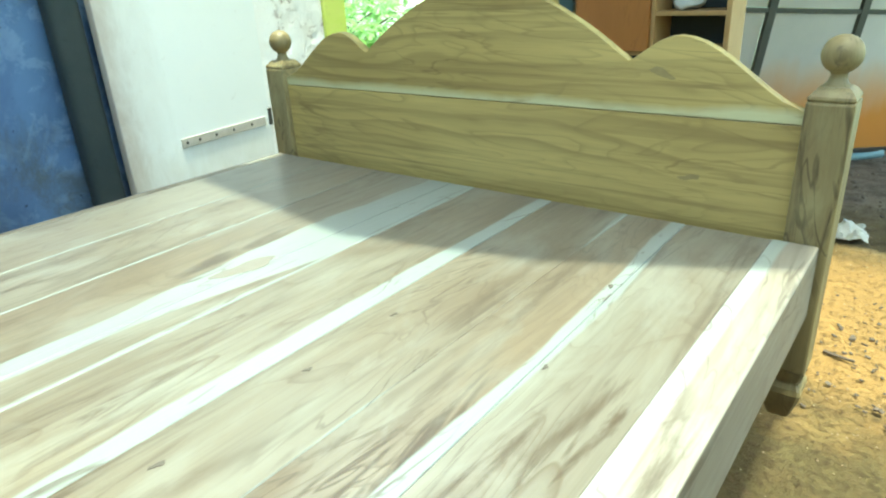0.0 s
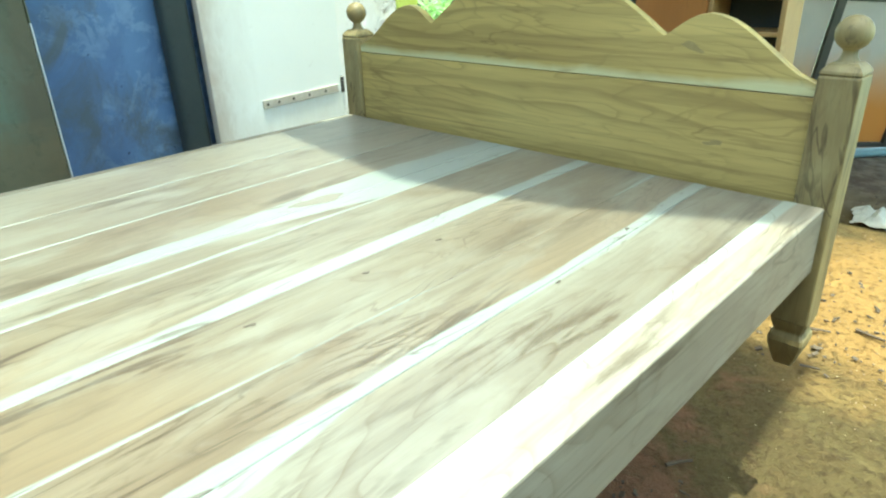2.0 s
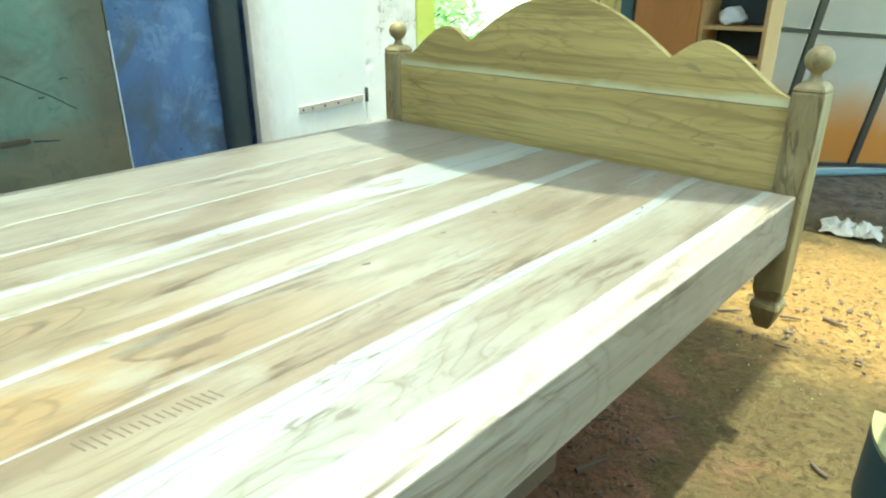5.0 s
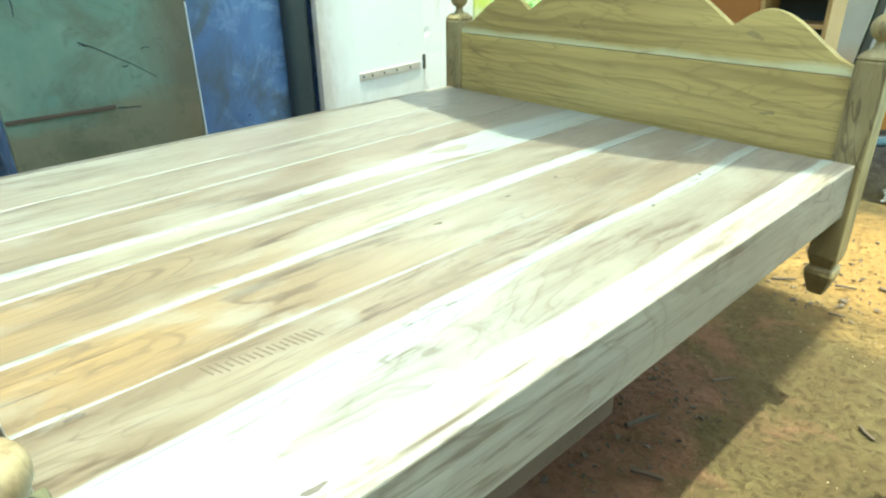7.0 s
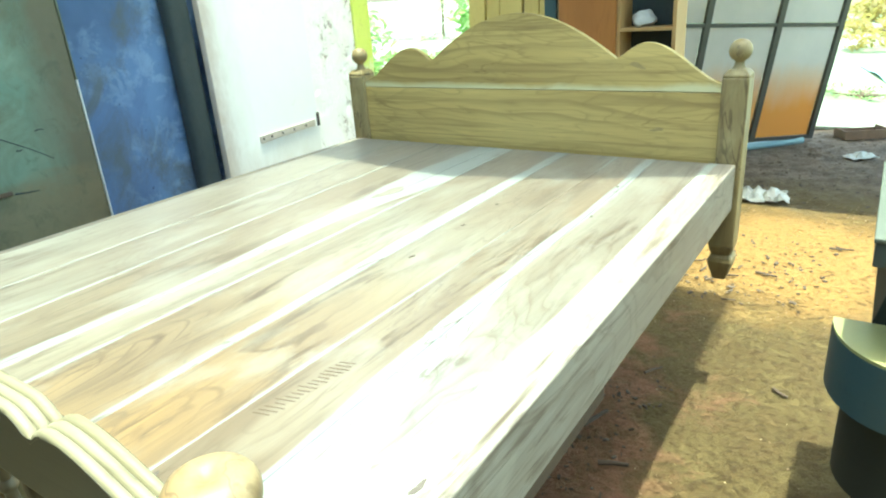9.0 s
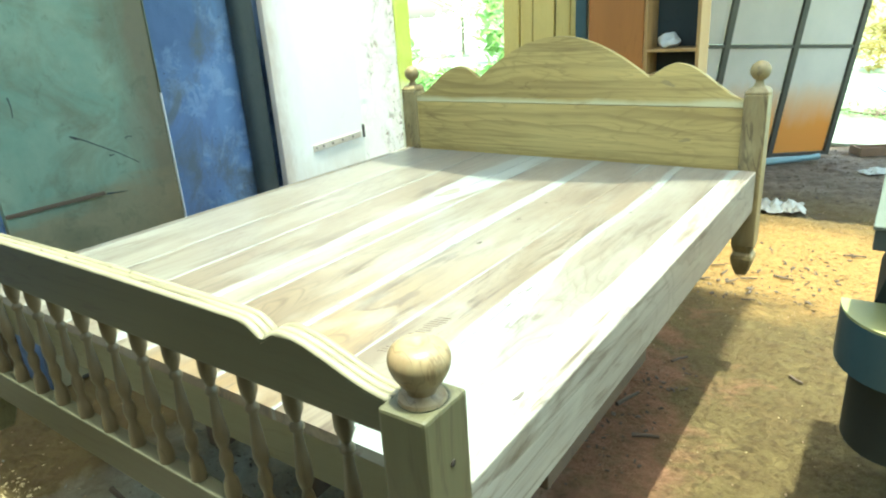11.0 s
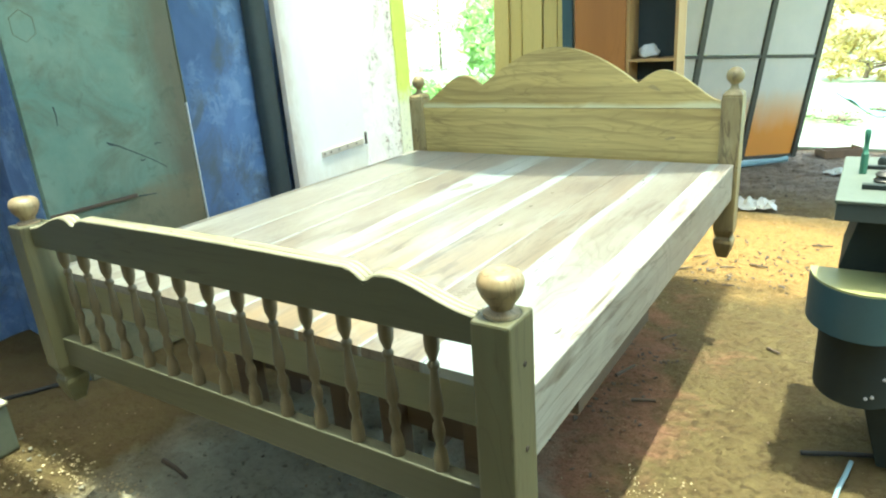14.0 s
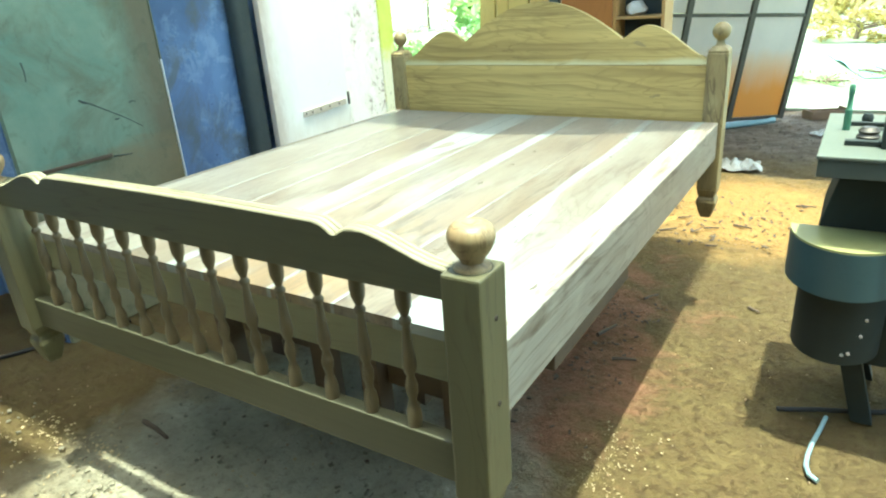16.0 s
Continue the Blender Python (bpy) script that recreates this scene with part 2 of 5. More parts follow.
shaded_turned_wood = teak("shaded_turned_teak", "z", (0.155, 0.125, 0.070), (0.055, 0.044, 0.025), (0.5, 0.4, 0.2), 0.5, False, 0.45)
shaded_foot_wood = teak("shaded_footboard_teak", "x", (0.080, 0.082, 0.045), (0.042, 0.036, 0.021), (0.6, 0.55, 0.3), 0.6, False, 0.5, stretch=8.0, lines=0.5, pitch=45.0)
shop_wood = teak("orange_cabinet_wood", "z", (0.44, 0.18, 0.045), (0.22, 0.08, 0.022), (0.6, 0.4, 0.2), 0.35, False, 0.4)
edge_wood = teak("cabinet_edge_wood", "z", (0.52, 0.33, 0.13), (0.26, 0.14, 0.05), (0.6, 0.4, 0.2), 0.3, False, 0.5)
plank_wood = teak("pale_yellow_plank", "z", (0.62, 0.48, 0.16), (0.36, 0.25, 0.07), (0.7, 0.6, 0.3), 0.3, False, 0.55)
grey_wood = teak("weathered_wood", "x", (0.14, 0.10, 0.065), (0.06, 0.042, 0.03), (0.4, 0.3, 0.2), 0.6, False, 0.8)


def blue_lime():
    """Old blue limewash: dusky ground, clusters of paler flakes, brown-grey damp."""
    mt = Mat("flaking_blue_limewash", 0.85, 0, 0.3)
    v = mt.coords()
    ground = mt.mix(mt.ramp(mt.noise(v, 2.2, 4, 0.6, 0.3), [(0.36, (0, 0, 0)), (0.64, (1, 1, 1))]), (0.085, 0.135, 0.245), (0.145, 0.225, 0.41))
    flakes = mt.ramp(mt.noise(v, 11.0, 8, 0.72, 0.4), [(0.50, (0, 0, 0)), (0.56, (1, 1, 1))])
    where = mt.ramp(mt.noise(v, 2.0, 5, 0.6, 0.8), [(0.45, (0, 0, 0)), (0.57, (1, 1, 1))])
    col = mt.mix(mt.math("MULTIPLY", mt.math("MULTIPLY", flakes, where), 0.55), ground, (0.34, 0.44, 0.60))
    col = mt.mix(mt.math("MULTIPLY", where, 0.35), col, (0.22, 0.36, 0.60))
    damp = mt.ramp(mt.noise(mt.coords((1.2, 1.2, 0.8)), 3.1, 6, 0.66, 0.6), [(0.50, (0, 0, 0)), (0.66, (1, 1, 1))])
    col = mt.mix(mt.math("MULTIPLY", damp, 0.75), col, (0.13, 0.145, 0.14))
    pits = mt.ramp(mt.noise(v, 30.0, 4, 0.6), [(0.68, (0, 0, 0)), (0.74, (1, 1, 1))])
    col = mt.mix(mt.math("MULTIPLY", pits, 0.7), col, (0.04, 0.05, 0.08))
    mt.color(col)
    mt.bump(mt.math("ADD", flakes, mt.noise(v, 60.0, 4, 0.6)), 0.3, 0.005)
    return mt.m


blue_wall = blue_lime()


def door_paint():
    """Faded green paint, rubbed down to brown along one edge."""
    mt = Mat("faded_green_door_paint", 0.6)
    v = mt.coords()
    big = mt.ramp(mt.noise(v, 2.4, 6, 0.62, 0.4), [(0.38, (0, 0, 0)), (0.62, (1, 1, 1))])
    small = mt.noise(v, 46.0, 5, 0.65)
    spots = mt.ramp(mt.noise(v, 13.0, 5, 0.7, 0.6), [(0.57, (0, 0, 0)), (0.70, (1, 1, 1))])
    col = mt.mix(mt.math("MULTIPLY", big, 0.8), (0.155, 0.265, 0.20), (0.26, 0.34, 0.245))
    run = mt.math("ADD", split(mt, v)[1], mt.math("MULTIPLY", mt.math("SUBTRACT", mt.noise(mt.coords((1, 3, 1.2)), 2.0, 5, 0.6, 0.5), 0.5), 0.34))
    col = mt.mix(mt.ramp(mt.math("MULTIPLY", run, 0.5), [(0.525, (0, 0, 0)), (0.62, (0.85,) * 3)]), col, (0.16, 0.12, 0.07))
    low = mt.math("ADD", split(mt, v)[2], mt.math("MULTIPLY", mt.math("SUBTRACT", mt.noise(mt.coords((1, 1.2, 3)), 2.5, 5, 0.6, 0.5), 0.5), 0.30))
    col = mt.mix(mt.ramp(low, [(0.30, (0.8,) * 3), (0.41, (0, 0, 0))]), col, (0.25, 0.20, 0.11))
    col = mt.mix(mt.ramp(mt.noise(v, 4.0, 6, 0.65, 0.7), [(0.48, (0, 0, 0)), (0.68, (0.7,) * 3)]), col, (0.13, 0.13, 0.075))
    col = mt.mix(mt.math("MULTIPLY", spots, 0.45), col, (0.08, 0.09, 0.055))
    col = mt.mix(mt.math("MULTIPLY", small, 0.22), col, (0.06, 0.07, 0.05))
    mt.color(col)
    mt.bump(mt.math("ADD", small, big), 0.12, 0.005)
    return mt.m


door_green = door_paint()
brown_grime = worn("grimy_brown_board", (0.20, 0.23, 0.15), (0.17, 0.16, 0.10), (0.06, 0.05, 0.035), 0.8, 4.0, 0.6, 0.2)
white_paint = worn("chalky_white_paint", (0.87, 0.88, 0.85), (0.76, 0.79, 0.78), (0.55, 0.56, 0.53), 0.6, 1.7, 0.6, 0.1)


def crumbling():
    """White plaster, broken away in ragged spots to brown masonry, worst beside the doorway."""
    mt = Mat("crumbling_plaster", 0.95, 0, 0.2)
    v = mt.coords()
    near = mt.math("MULTIPLY", mt.math("SUBTRACT", split(mt, v)[1], 2.84), 0.75)
    patch = mt.math("ADD", mt.noise(mt.coords((1, 1, 0.7)), 5.0, 6, 0.65, 0.6), near)
    where = mt.ramp(patch, [(0.50, (0, 0, 0)), (0.62, (1, 1, 1))])
    spots = mt.ramp(mt.noise(v, 26.0, 6, 0.72, 0.5), [(0.53, (0, 0, 0)), (0.60, (1, 1, 1))])
    col = mt.mix(mt.noise(v, 3.0, 5, 0.6), (0.90, 0.89, 0.85), (0.84, 0.81, 0.76))
    col = mt.mix(mt.math("MULTIPLY", where, 0.30), col, (0.72, 0.66, 0.56))
    col = mt.mix(mt.math("MULTIPLY", where, mt.math("MULTIPLY", spots, 0.85)), col, (0.22, 0.15, 0.11))
    mt.color(col)
    mt.bump(mt.math("MULTIPLY", mt.math("ADD", spots, where), -1.0), 0.35, 0.006)
    return mt.m


old_plaster = crumbling()


def grubby_white():
    """Chalky white door paint, rubbed brown and dented along its free edge and its foot."""
    mt = Mat("grubby_white_door_paint", 0.6)
    v = mt.coords()
    col = mt.mix(mt.noise(v, 1.7, 5, 0.6, 0.4), (0.88, 0.88, 0.84), (0.80, 0.81, 0.78))
    ragged = mt.math("MULTIPLY", mt.math("SUBTRACT", mt.noise(mt.coords((1, 2, 0.9)), 6.0, 6, 0.68, 0.4), 0.5), 0.20)
    rubbed = mt.ramp(mt.math("ADD", split(mt, v)[1], ragged), [(0.0, (0.8,) * 3), (0.10, (0.25,) * 3), (0.24, (0, 0, 0))])
    col = mt.mix(rubbed, col, (0.44, 0.36, 0.30))
    specks = mt.ramp(mt.noise(v, 22.0, 5, 0.7, 0.5), [(0.64, (0, 0, 0)), (0.74, (0.5,) * 3)])
    col = mt.mix(specks, col, (0.55, 0.50, 0.44))
    low = mt.ramp(mt.math("ADD", split(mt, v)[2], mt.math("MULTIPLY", ragged, 1.6)), [(0.10, (0.5,) * 3), (0.34, (0, 0, 0))])
    col = mt.mix(low, col, (0.56, 0.50, 0.40))
    mt.color(col)
    mt.bump(mt.noise(v, 40.0, 5, 0.65), 0.12, 0.004)
    return mt.m


door_white = grubby_white()


def jamb_lime():
    """Yellow-green limewash, fallen away below to pale plaster with dark pits."""
    mt = Mat("yellow_green_limewash", 0.9, 0, 0.2)
    v = mt.coords()
    lime = mt.mix(mt.noise(v, 6.0, 5, 0.62, 0.4), (0.60, 0.74, 0.10), (0.74, 0.76, 0.24))
    ragged = mt.math("MULTIPLY", mt.math("SUBTRACT", mt.noise(v, 5.0, 6, 0.68, 0.5), 0.5), 0.55)
    fallen = mt.ramp(mt.math("ADD", split(mt, v)[2], ragged), [(0.48, (0.85,) * 3), (0.64, (0, 0, 0))])
    col = mt.mix(fallen, lime, (0.80, 0.79, 0.66))
    pits = mt.ramp(mt.noise(v, 28.0, 6, 0.72, 0.5), [(0.58, (0, 0, 0)), (0.64, (1, 1, 1))])
    col = mt.mix(mt.math("MULTIPLY", pits, mt.math("ADD", mt.math("MULTIPLY", fallen, 0.6), 0.2)), col, (0.24, 0.20, 0.12))
    mt.color(col)
    mt.bump(mt.math("SUBTRACT", mt.noise(v, 40.0, 5, 0.65), pits), 0.3, 0.005)
    return mt.m


yellow_lime = jamb_lime()
# plaster of walls out of view, tinted yellow to warm the light they bounce
warm_wall = worn("warm_bounce_plaster", (0.70, 0.64, 0.44), (0.60, 0.54, 0.36), (0.30, 0.27, 0.19), 0.9, 2.0, 0.6, 0.3)
# brown of the unseen walls, tuned for the light they bounce on the footboard
unseen_wall_mat = worn("brown_unseen_wall", (0.50, 0.42, 0.29), (0.42, 0.34, 0.23), (0.22, 0.17, 0.11), 0.95, 2.0, 0.6, 0.4)
# roof out of view, coloured straw so that its bounce warms the shade
unseen_roof_mat = worn("straw_brown_unseen_roof", (0.62, 0.55, 0.27), (0.54, 0.46, 0.21), (0.34, 0.27, 0.13), 0.7, 2.0, 0.5, 0.1)
dark_slate = worn("dark_slate_tone", (0.045, 0.06, 0.06), (0.075, 0.085, 0.08), (0.025, 0.028, 0.028), 0.8, 5.0, 0.5, 0.2)
steel = worn("dark_steel", (0.06, 0.065, 0.06), (0.10, 0.09, 0.08), (0.12, 0.07, 0.04), 0.5, 12.0, 0.5, 0.1, 0.6)
strap_steel = worn("pale_strap_iron", (0.62, 0.58, 0.52), (0.5, 0.44, 0.38), (0.3, 0.2, 0.15), 0.5, 30.0, 0.5, 0.1, 0.2)
machine_black = worn("black_machine_paint", (0.012, 0.020, 0.017), (0.022, 0.032, 0.027), (0.010, 0.011, 0.009), 0.7, 8.0, 0.5, 0.05)
machine_blue = worn("blue_machine_paint", (0.042, 0.085, 0.095), (0.05, 0.095, 0.10), (0.025, 0.045, 0.048), 0.4, 6.0, 0.5, 0.05)
machine_cream = worn("cream_machine_top", (0.34, 0.33, 0.13), (0.30, 0.31, 0.15), (0.15, 0.19, 0.13), 0.45, 7.0, 0.5, 0.05)
machine_table = worn("pale_machine_table", (0.11, 0.13, 0.10), (0.14, 0.155, 0.12), (0.07, 0.08, 0.06), 0.6, 9.0, 0.5, 0.05, 0.1)
machine_grey = worn("dark_grey_green_casting", (0.06, 0.075, 0.065), (0.085, 0.10, 0.085), (0.035, 0.04, 0.035), 0.5, 8.0, 0.5, 0.05)
machine_green = worn("green_machine_paint", (0.05, 0.17, 0.10), (0.07, 0.2, 0.13), (0.03, 0.08, 0.05), 0.5, 6.0, 0.5, 0.05)
pale_plastic = worn("white_plastic_film", (0.62, 0.60, 0.54), (0.48, 0.46, 0.40), (0.24, 0.22, 0.18), 0.45, 14.0, 0.4, 0.2)
teal_pipe = worn("pale_blue_pipe", (0.24, 0.36, 0.39), (0.30, 0.42, 0.44), (0.16, 0.24, 0.25), 0.35, 20.0, 0.4, 0.05)
rubber = worn("black_rubber", (0.02, 0.02, 0.018), (0.035, 0.033, 0.028), (0.05, 0.04, 0.03), 0.7, 30.0, 0.4, 0.1)
rust_brown = worn("rusty_brown_board", (0.24, 0.14, 0.08), (0.17, 0.10, 0.06), (0.08, 0.05, 0.03), 0.8, 14.0, 0.6, 0.3)
chip_wood = worn("wood_shavings", (0.46, 0.36, 0.19), (0.54, 0.44, 0.26), (0.3, 0.22, 0.11), 0.8, 40.0, 0.6, 0.1)
stone_mat = worn("small_stone", (0.42, 0.30, 0.17), (0.34, 0.22, 0.12), (0.2, 0.13, 0.08), 0.9, 30.0, 0.6, 0.3)
clod_grey = worn("grey_clod", (0.26, 0.24, 0.17), (0.17, 0.15, 0.10), (0.08, 0.065, 0.045), 0.95, 18.0, 0.7, 0.3)
hole_black = worn("dark_hole", (0.03, 0.022, 0.015), (0.05, 0.035, 0.02), (0.02, 0.015, 0.01), 0.9, 40.0, 0.4, 0.1)


def dirt():
    mt = Mat("trodden_earth", 0.95, 0, 0.2)
    v = mt.coords()
    big = mt.ramp(mt.noise(v, 1.1, 5, 0.6, 0.5), [(0.35, (0, 0, 0)), (0.65, (1, 1, 1))])
    mid = mt.ramp(mt.noise(v, 9.0, 7, 0.72, 0.1), [(0.42, (0, 0, 0)), (0.6, (1, 1, 1))])
    fine = mt.noise(v, 90.0, 5, 0.7)
    clods = mt.ramp(mt.noise(v, 34.0, 6, 0.75, 0.15), [(0.53, (0, 0, 0)), (0.66, (1, 1, 1))])
    col = mt.mix(big, (0.160, 0.122, 0.050), (0.138, 0.105, 0.045))
    col = mt.mix(mt.math("MULTIPLY", mid, 0.65), col, (0.120, 0.080, 0.036))
    col = mt.mix(mt.math("MULTIPLY", clods, 0.6), col, (0.10, 0.06, 0.032))
    col = mt.mix(mt.math("MULTIPLY", fine, 0.35), col, (0.21, 0.142, 0.06))
    # redder earth along the bed: the tint of its shade put into the colour
    red = mt.t.nodes.new("ShaderNodeVectorMath")
    red.operation = "DISTANCE"
    rs = mt.t.nodes.new("ShaderNodeMapping")
    rs.inputs["Scale"].default_value = (1.0, 0.42, 1.0)
    mt.link(v, rs.inputs["Vector"]).link(rs.outputs[0], red.inputs[0])
    red.inputs[1].default_value = (-0.46, 0.58, -0.4)
    shade_redf = mt.ramp(mt.math("ADD", red.outputs["Value"], mt.math("MULTIPLY", mt.math("SUBTRACT", mt.noise(v, 5.0, 6, 0.65, 0.5), 0.5), 1.1)), [(0.22, (0.9,) * 3), (0.50, (0, 0, 0))])
    col = mt.mix(mt.math("MULTIPLY", shade_redf, mt.math("SUBTRACT", 1.0, mt.math("MULTIPLY", clods, 0.6))), col, (0.29, 0.145, 0.085))
    # grey floor before the footboard, its colour lightened to make up for dim light
    grey = mt.t.nodes.new("ShaderNodeVectorMath")
    grey.operation = "DISTANCE"
    gs = mt.t.nodes.new("ShaderNodeMapping")
    gs.inputs["Scale"].default_value = (0.9, 0.7, 1.0)
    mt.link(v, gs.inputs["Vector"]).link(gs.outputs[0], grey.inputs[0])
    grey.inputs[1].default_value = (-0.80, 0.20, -0.4)
    greyf = mt.ramp(mt.math("ADD", grey.outputs["Value"], mt.math("MULTIPLY", mt.math("SUBTRACT", mt.noise(v, 4.0, 6, 0.65, 0.5), 0.5), 0.5)), [(0.46, (0.92,) * 3), (0.78, (0, 0, 0))])
    col = mt.mix(greyf, col, mt.mix(mt.math("MULTIPLY", mid, 0.6), (0.50, 0.47, 0.35), (0.34, 0.31, 0.23)))
    col = mt.mix(mt.math("MULTIPLY", mt.math("MULTIPLY", clods, greyf), 0.5), col, (0.11, 0.09, 0.06))
    # greyer ground towards the yard
    ahead = mt.math("ADD", split(mt, v)[1], mt.math("MULTIPLY", mt.math("SUBTRACT", mt.noise(v, 2.5, 6, 0.65, 0.5), 0.5), 1.2))
    aheadf = mt.ramp(mt.math("MULTIPLY", ahead, 0.1), [(0.42, (0, 0, 0)), (0.50, (0.85,) * 3)])
    col = mt.mix(aheadf, col, mt.mix(mid, (0.30, 0.235, 0.185), (0.165, 0.12, 0.095)))
    # ragged patch of sun beside the bed's head, painted into the earth as lighter orange
    far = mt.t.nodes.new("ShaderNodeVectorMath")
    far.operation = "DISTANCE"
    sq = mt.t.nodes.new("ShaderNodeMapping")
    sq.inputs["Scale"].default_value = (0.75, 1.0, 1.0)
    mt.link(v, sq.inputs["Vector"]).link(sq.outputs[0], far.inputs[0])
    far.inputs[1].default_value = (0.10, 3.4, -0.4)
    ragged = mt.math("ADD", far.outputs["Value"], mt.math("MULTIPLY", mt.math("SUBTRACT", mt.noise(v, 3.0, 6, 0.65, 0.4), 0.5), 0.9))
    sun_patch = mt.ramp(ragged, [(0.40, (0.8,) * 3), (0.85, (0, 0, 0))])
    col = mt.mix(mt.math("MULTIPLY", sun_patch, mt.math("SUBTRACT", 1.0, mt.math("MULTIPLY", clods, 0.7))), col, (0.50, 0.29, 0.10))
    mt.color(col)
    mt.bump(mt.math("ADD", mt.math("MULTIPLY", clods, 0.8), mt.math("ADD", fine, mid)), 0.85, 0.016)
    return mt.m


earth = dirt()


def yard_soil():
    mt = Mat("sunlit_yard", 0.95, 0, 0.2)
    v = mt.coords()
    g = mt.ramp(mt.noise(v, 0.8, 6, 0.65, 0.4), [(0.42, (0, 0, 0)), (0.6, (1, 1, 1))])
    f = mt.noise(v, 20.0, 5, 0.7)
    col = mt.mix(g, (0.31, 0.36, 0.30), (0.21, 0.31, 0.16))
    mt.color(mt.mix(mt.math("MULTIPLY", f, 0.4), col, (0.3, 0.27, 0.2)))
    mt.bump(f, 0.5, 0.03)
    return mt.m


yard_mat = yard_soil()


def leaf_material(name, a, b):
    mt = Mat(name, 0.45)
    oi = mt.t.nodes.new("ShaderNodeNewGeometry")
    mt.color(mt.mix(oi.outputs["Random Per Island"], a, b))
    tr = mt.t.nodes.new("ShaderNodeBsdfTranslucent")
    tr.inputs[0].default_value = (b[0] * 1.4, b[1] * 1.4, b[2], 1)
    ms = mt.t.nodes.new("ShaderNodeMixShader")
    ms.inputs[0].default_value = 0.4
    mt.link(mt.b.outputs[0], ms.inputs[1]).link(tr.outputs[0], ms.inputs[2])
    mt.link(ms.outputs[0], mt.t.nodes["Material Output"].inputs[0])
    return mt.m


leaf_green = leaf_material("bright_leaf", (0.16, 0.32, 0.10), (0.36, 0.52, 0.24))
leaf_pale = leaf_material("dry_leaf", (0.26, 0.17, 0.06), (0.42, 0.37, 0.15))
# leaf colour whitened so that the trees look blown out by sun
leaf_glare = leaf_material("glare_whitened_leaf", (0.52, 0.62, 0.44), (0.72, 0.76, 0.62))
bark = worn("bark", (0.20, 0.15, 0.10), (0.14, 0.11, 0.08), (0.07, 0.05, 0.04), 0.95, 8.0, 0.6, 0.6)


def pane_material(orange_low):
    """Cloudy sheeting, orange along its lower part."""
    mt = Mat("orange_low_sheet" if orange_low else "cloudy_sheet", 0.5)
    v = mt.coords()
    z = split(mt, v)[2]
    n = mt.math("MULTIPLY", mt.math("SUBTRACT", mt.noise(mt.coords((3, 3, 1)), 2.0, 4, 0.6, 0.3), 0.5), 0.25)
    lowf = mt.ramp(mt.math("ADD", z, n), [(0.22, (1, 1, 1)), (0.60, (0, 0, 0))])
    cloud = mt.ramp(mt.noise(v, 3.5, 5, 0.6), [(0.35, (0, 0, 0)), (0.7, (1, 1, 1))])
    col = mt.mix(mt.math("MULTIPLY", cloud, 0.5), (0.74, 0.69, 0.65), (0.60, 0.57, 0.54))
    if orange_low:
        col = mt.mix(lowf, col, (0.74, 0.42, 0.14))
    mt.color(col)
    tr = mt.t.nodes.new("ShaderNodeBsdfTranslucent")
    mt.link(col, tr.inputs[0])
    ms = mt.t.nodes.new("ShaderNodeMixShader")
    ms.inputs[0].default_value = 0.68
    mt.link(mt.b.outputs[0], ms.inputs[1]).link(tr.outputs[0], ms.inputs[2])
    mt.link(ms.outputs[0], mt.t.nodes["Material Output"].inputs[0])
    return mt.m


pane_mat = pane_material(True)
pane_clean = pane_material(False)


# ---- mesh helpers ----
def finish(name, bm, material, smooth=False):
    bmesh.ops.recalc_face_normals(bm, faces=bm.faces)
    me = bpy.data.meshes.new(name)
    bm.to_mesh(me)
    bm.free()
    me.materials.append(material)
    if smooth:
        me.polygons.foreach_set("use_smooth", [True] * len(me.polygons))
        me.set_sharp_from_angle(angle=radians(38))
    return me


def part(name, bm, material, parent, label="", at=(0, 0, 0), smooth=False):
    ob = new(name, finish(name, bm, material, smooth))
    ob.parent = parent
    ob.location = at
    return tagged(ob, label)


def thing(name, label, category, at=(0, 0, 0), turn=0.0, group="", kind=""):
    ob = new(name)
    ob.matrix_world = pose(*at, 0, 0, turn)
    return tagged(ob, label, category, group, kind)


def solid(name, bm, material, label, category, at=(0, 0, 0), turn=0.0, group="", kind="", smooth=False):
    ob = new(name, finish(name, bm, material, smooth))
    ob.matrix_world = pose(*at, 0, 0, turn)
    return tagged(ob, label, category, group, kind)


def block(x0, x1, y0, y1, z0, z1, bevel=0.0, bm=None, seg=2):
    own = bmesh.new()
    bmesh.ops.create_cube(own, size=1.0)
    for v in own.verts:
        v.co = ((x0 + x1) / 2 + v.co.x * (x1 - x0), (y0 + y1) / 2 + v.co.y * (y1 - y0), (z0 + z1) / 2 + v.co.z * (z1 - z0))
    if bevel:
        bmesh.ops.bevel(own, geom=own.edges[:], offset=bevel, segments=seg, affect="EDGES", profile=0.6)
    if bm is None:
        return own
    me = bpy.data.meshes.new("scratch")
    own.to_mesh(me)
    own.free()
    bm.from_mesh(me)
    bpy.data.meshes.remove(me)
    return bm


def lathe(profile, n=20, bm=None, centre=(0, 0)):
    """A turned solid about z from (radius, height) pairs, bottom to top."""
    bm = bm or bmesh.new()
    rings = []
    for r, z in profile:
        rings.append([bm.verts.new((centre[0] + r * math.cos(2 * math.pi * i / n), centre[1] + r * math.sin(2 * math.pi * i / n), z)) for i in range(n)])
    for a, b in zip(rings, rings[1:]):
        for i in range(n):
            bm.faces.new((a[i], a[(i + 1) % n], b[(i + 1) % n], b[i]))
    bm.faces.new(rings[0][::-1])
    bm.faces.new(rings[-1])
    return bm


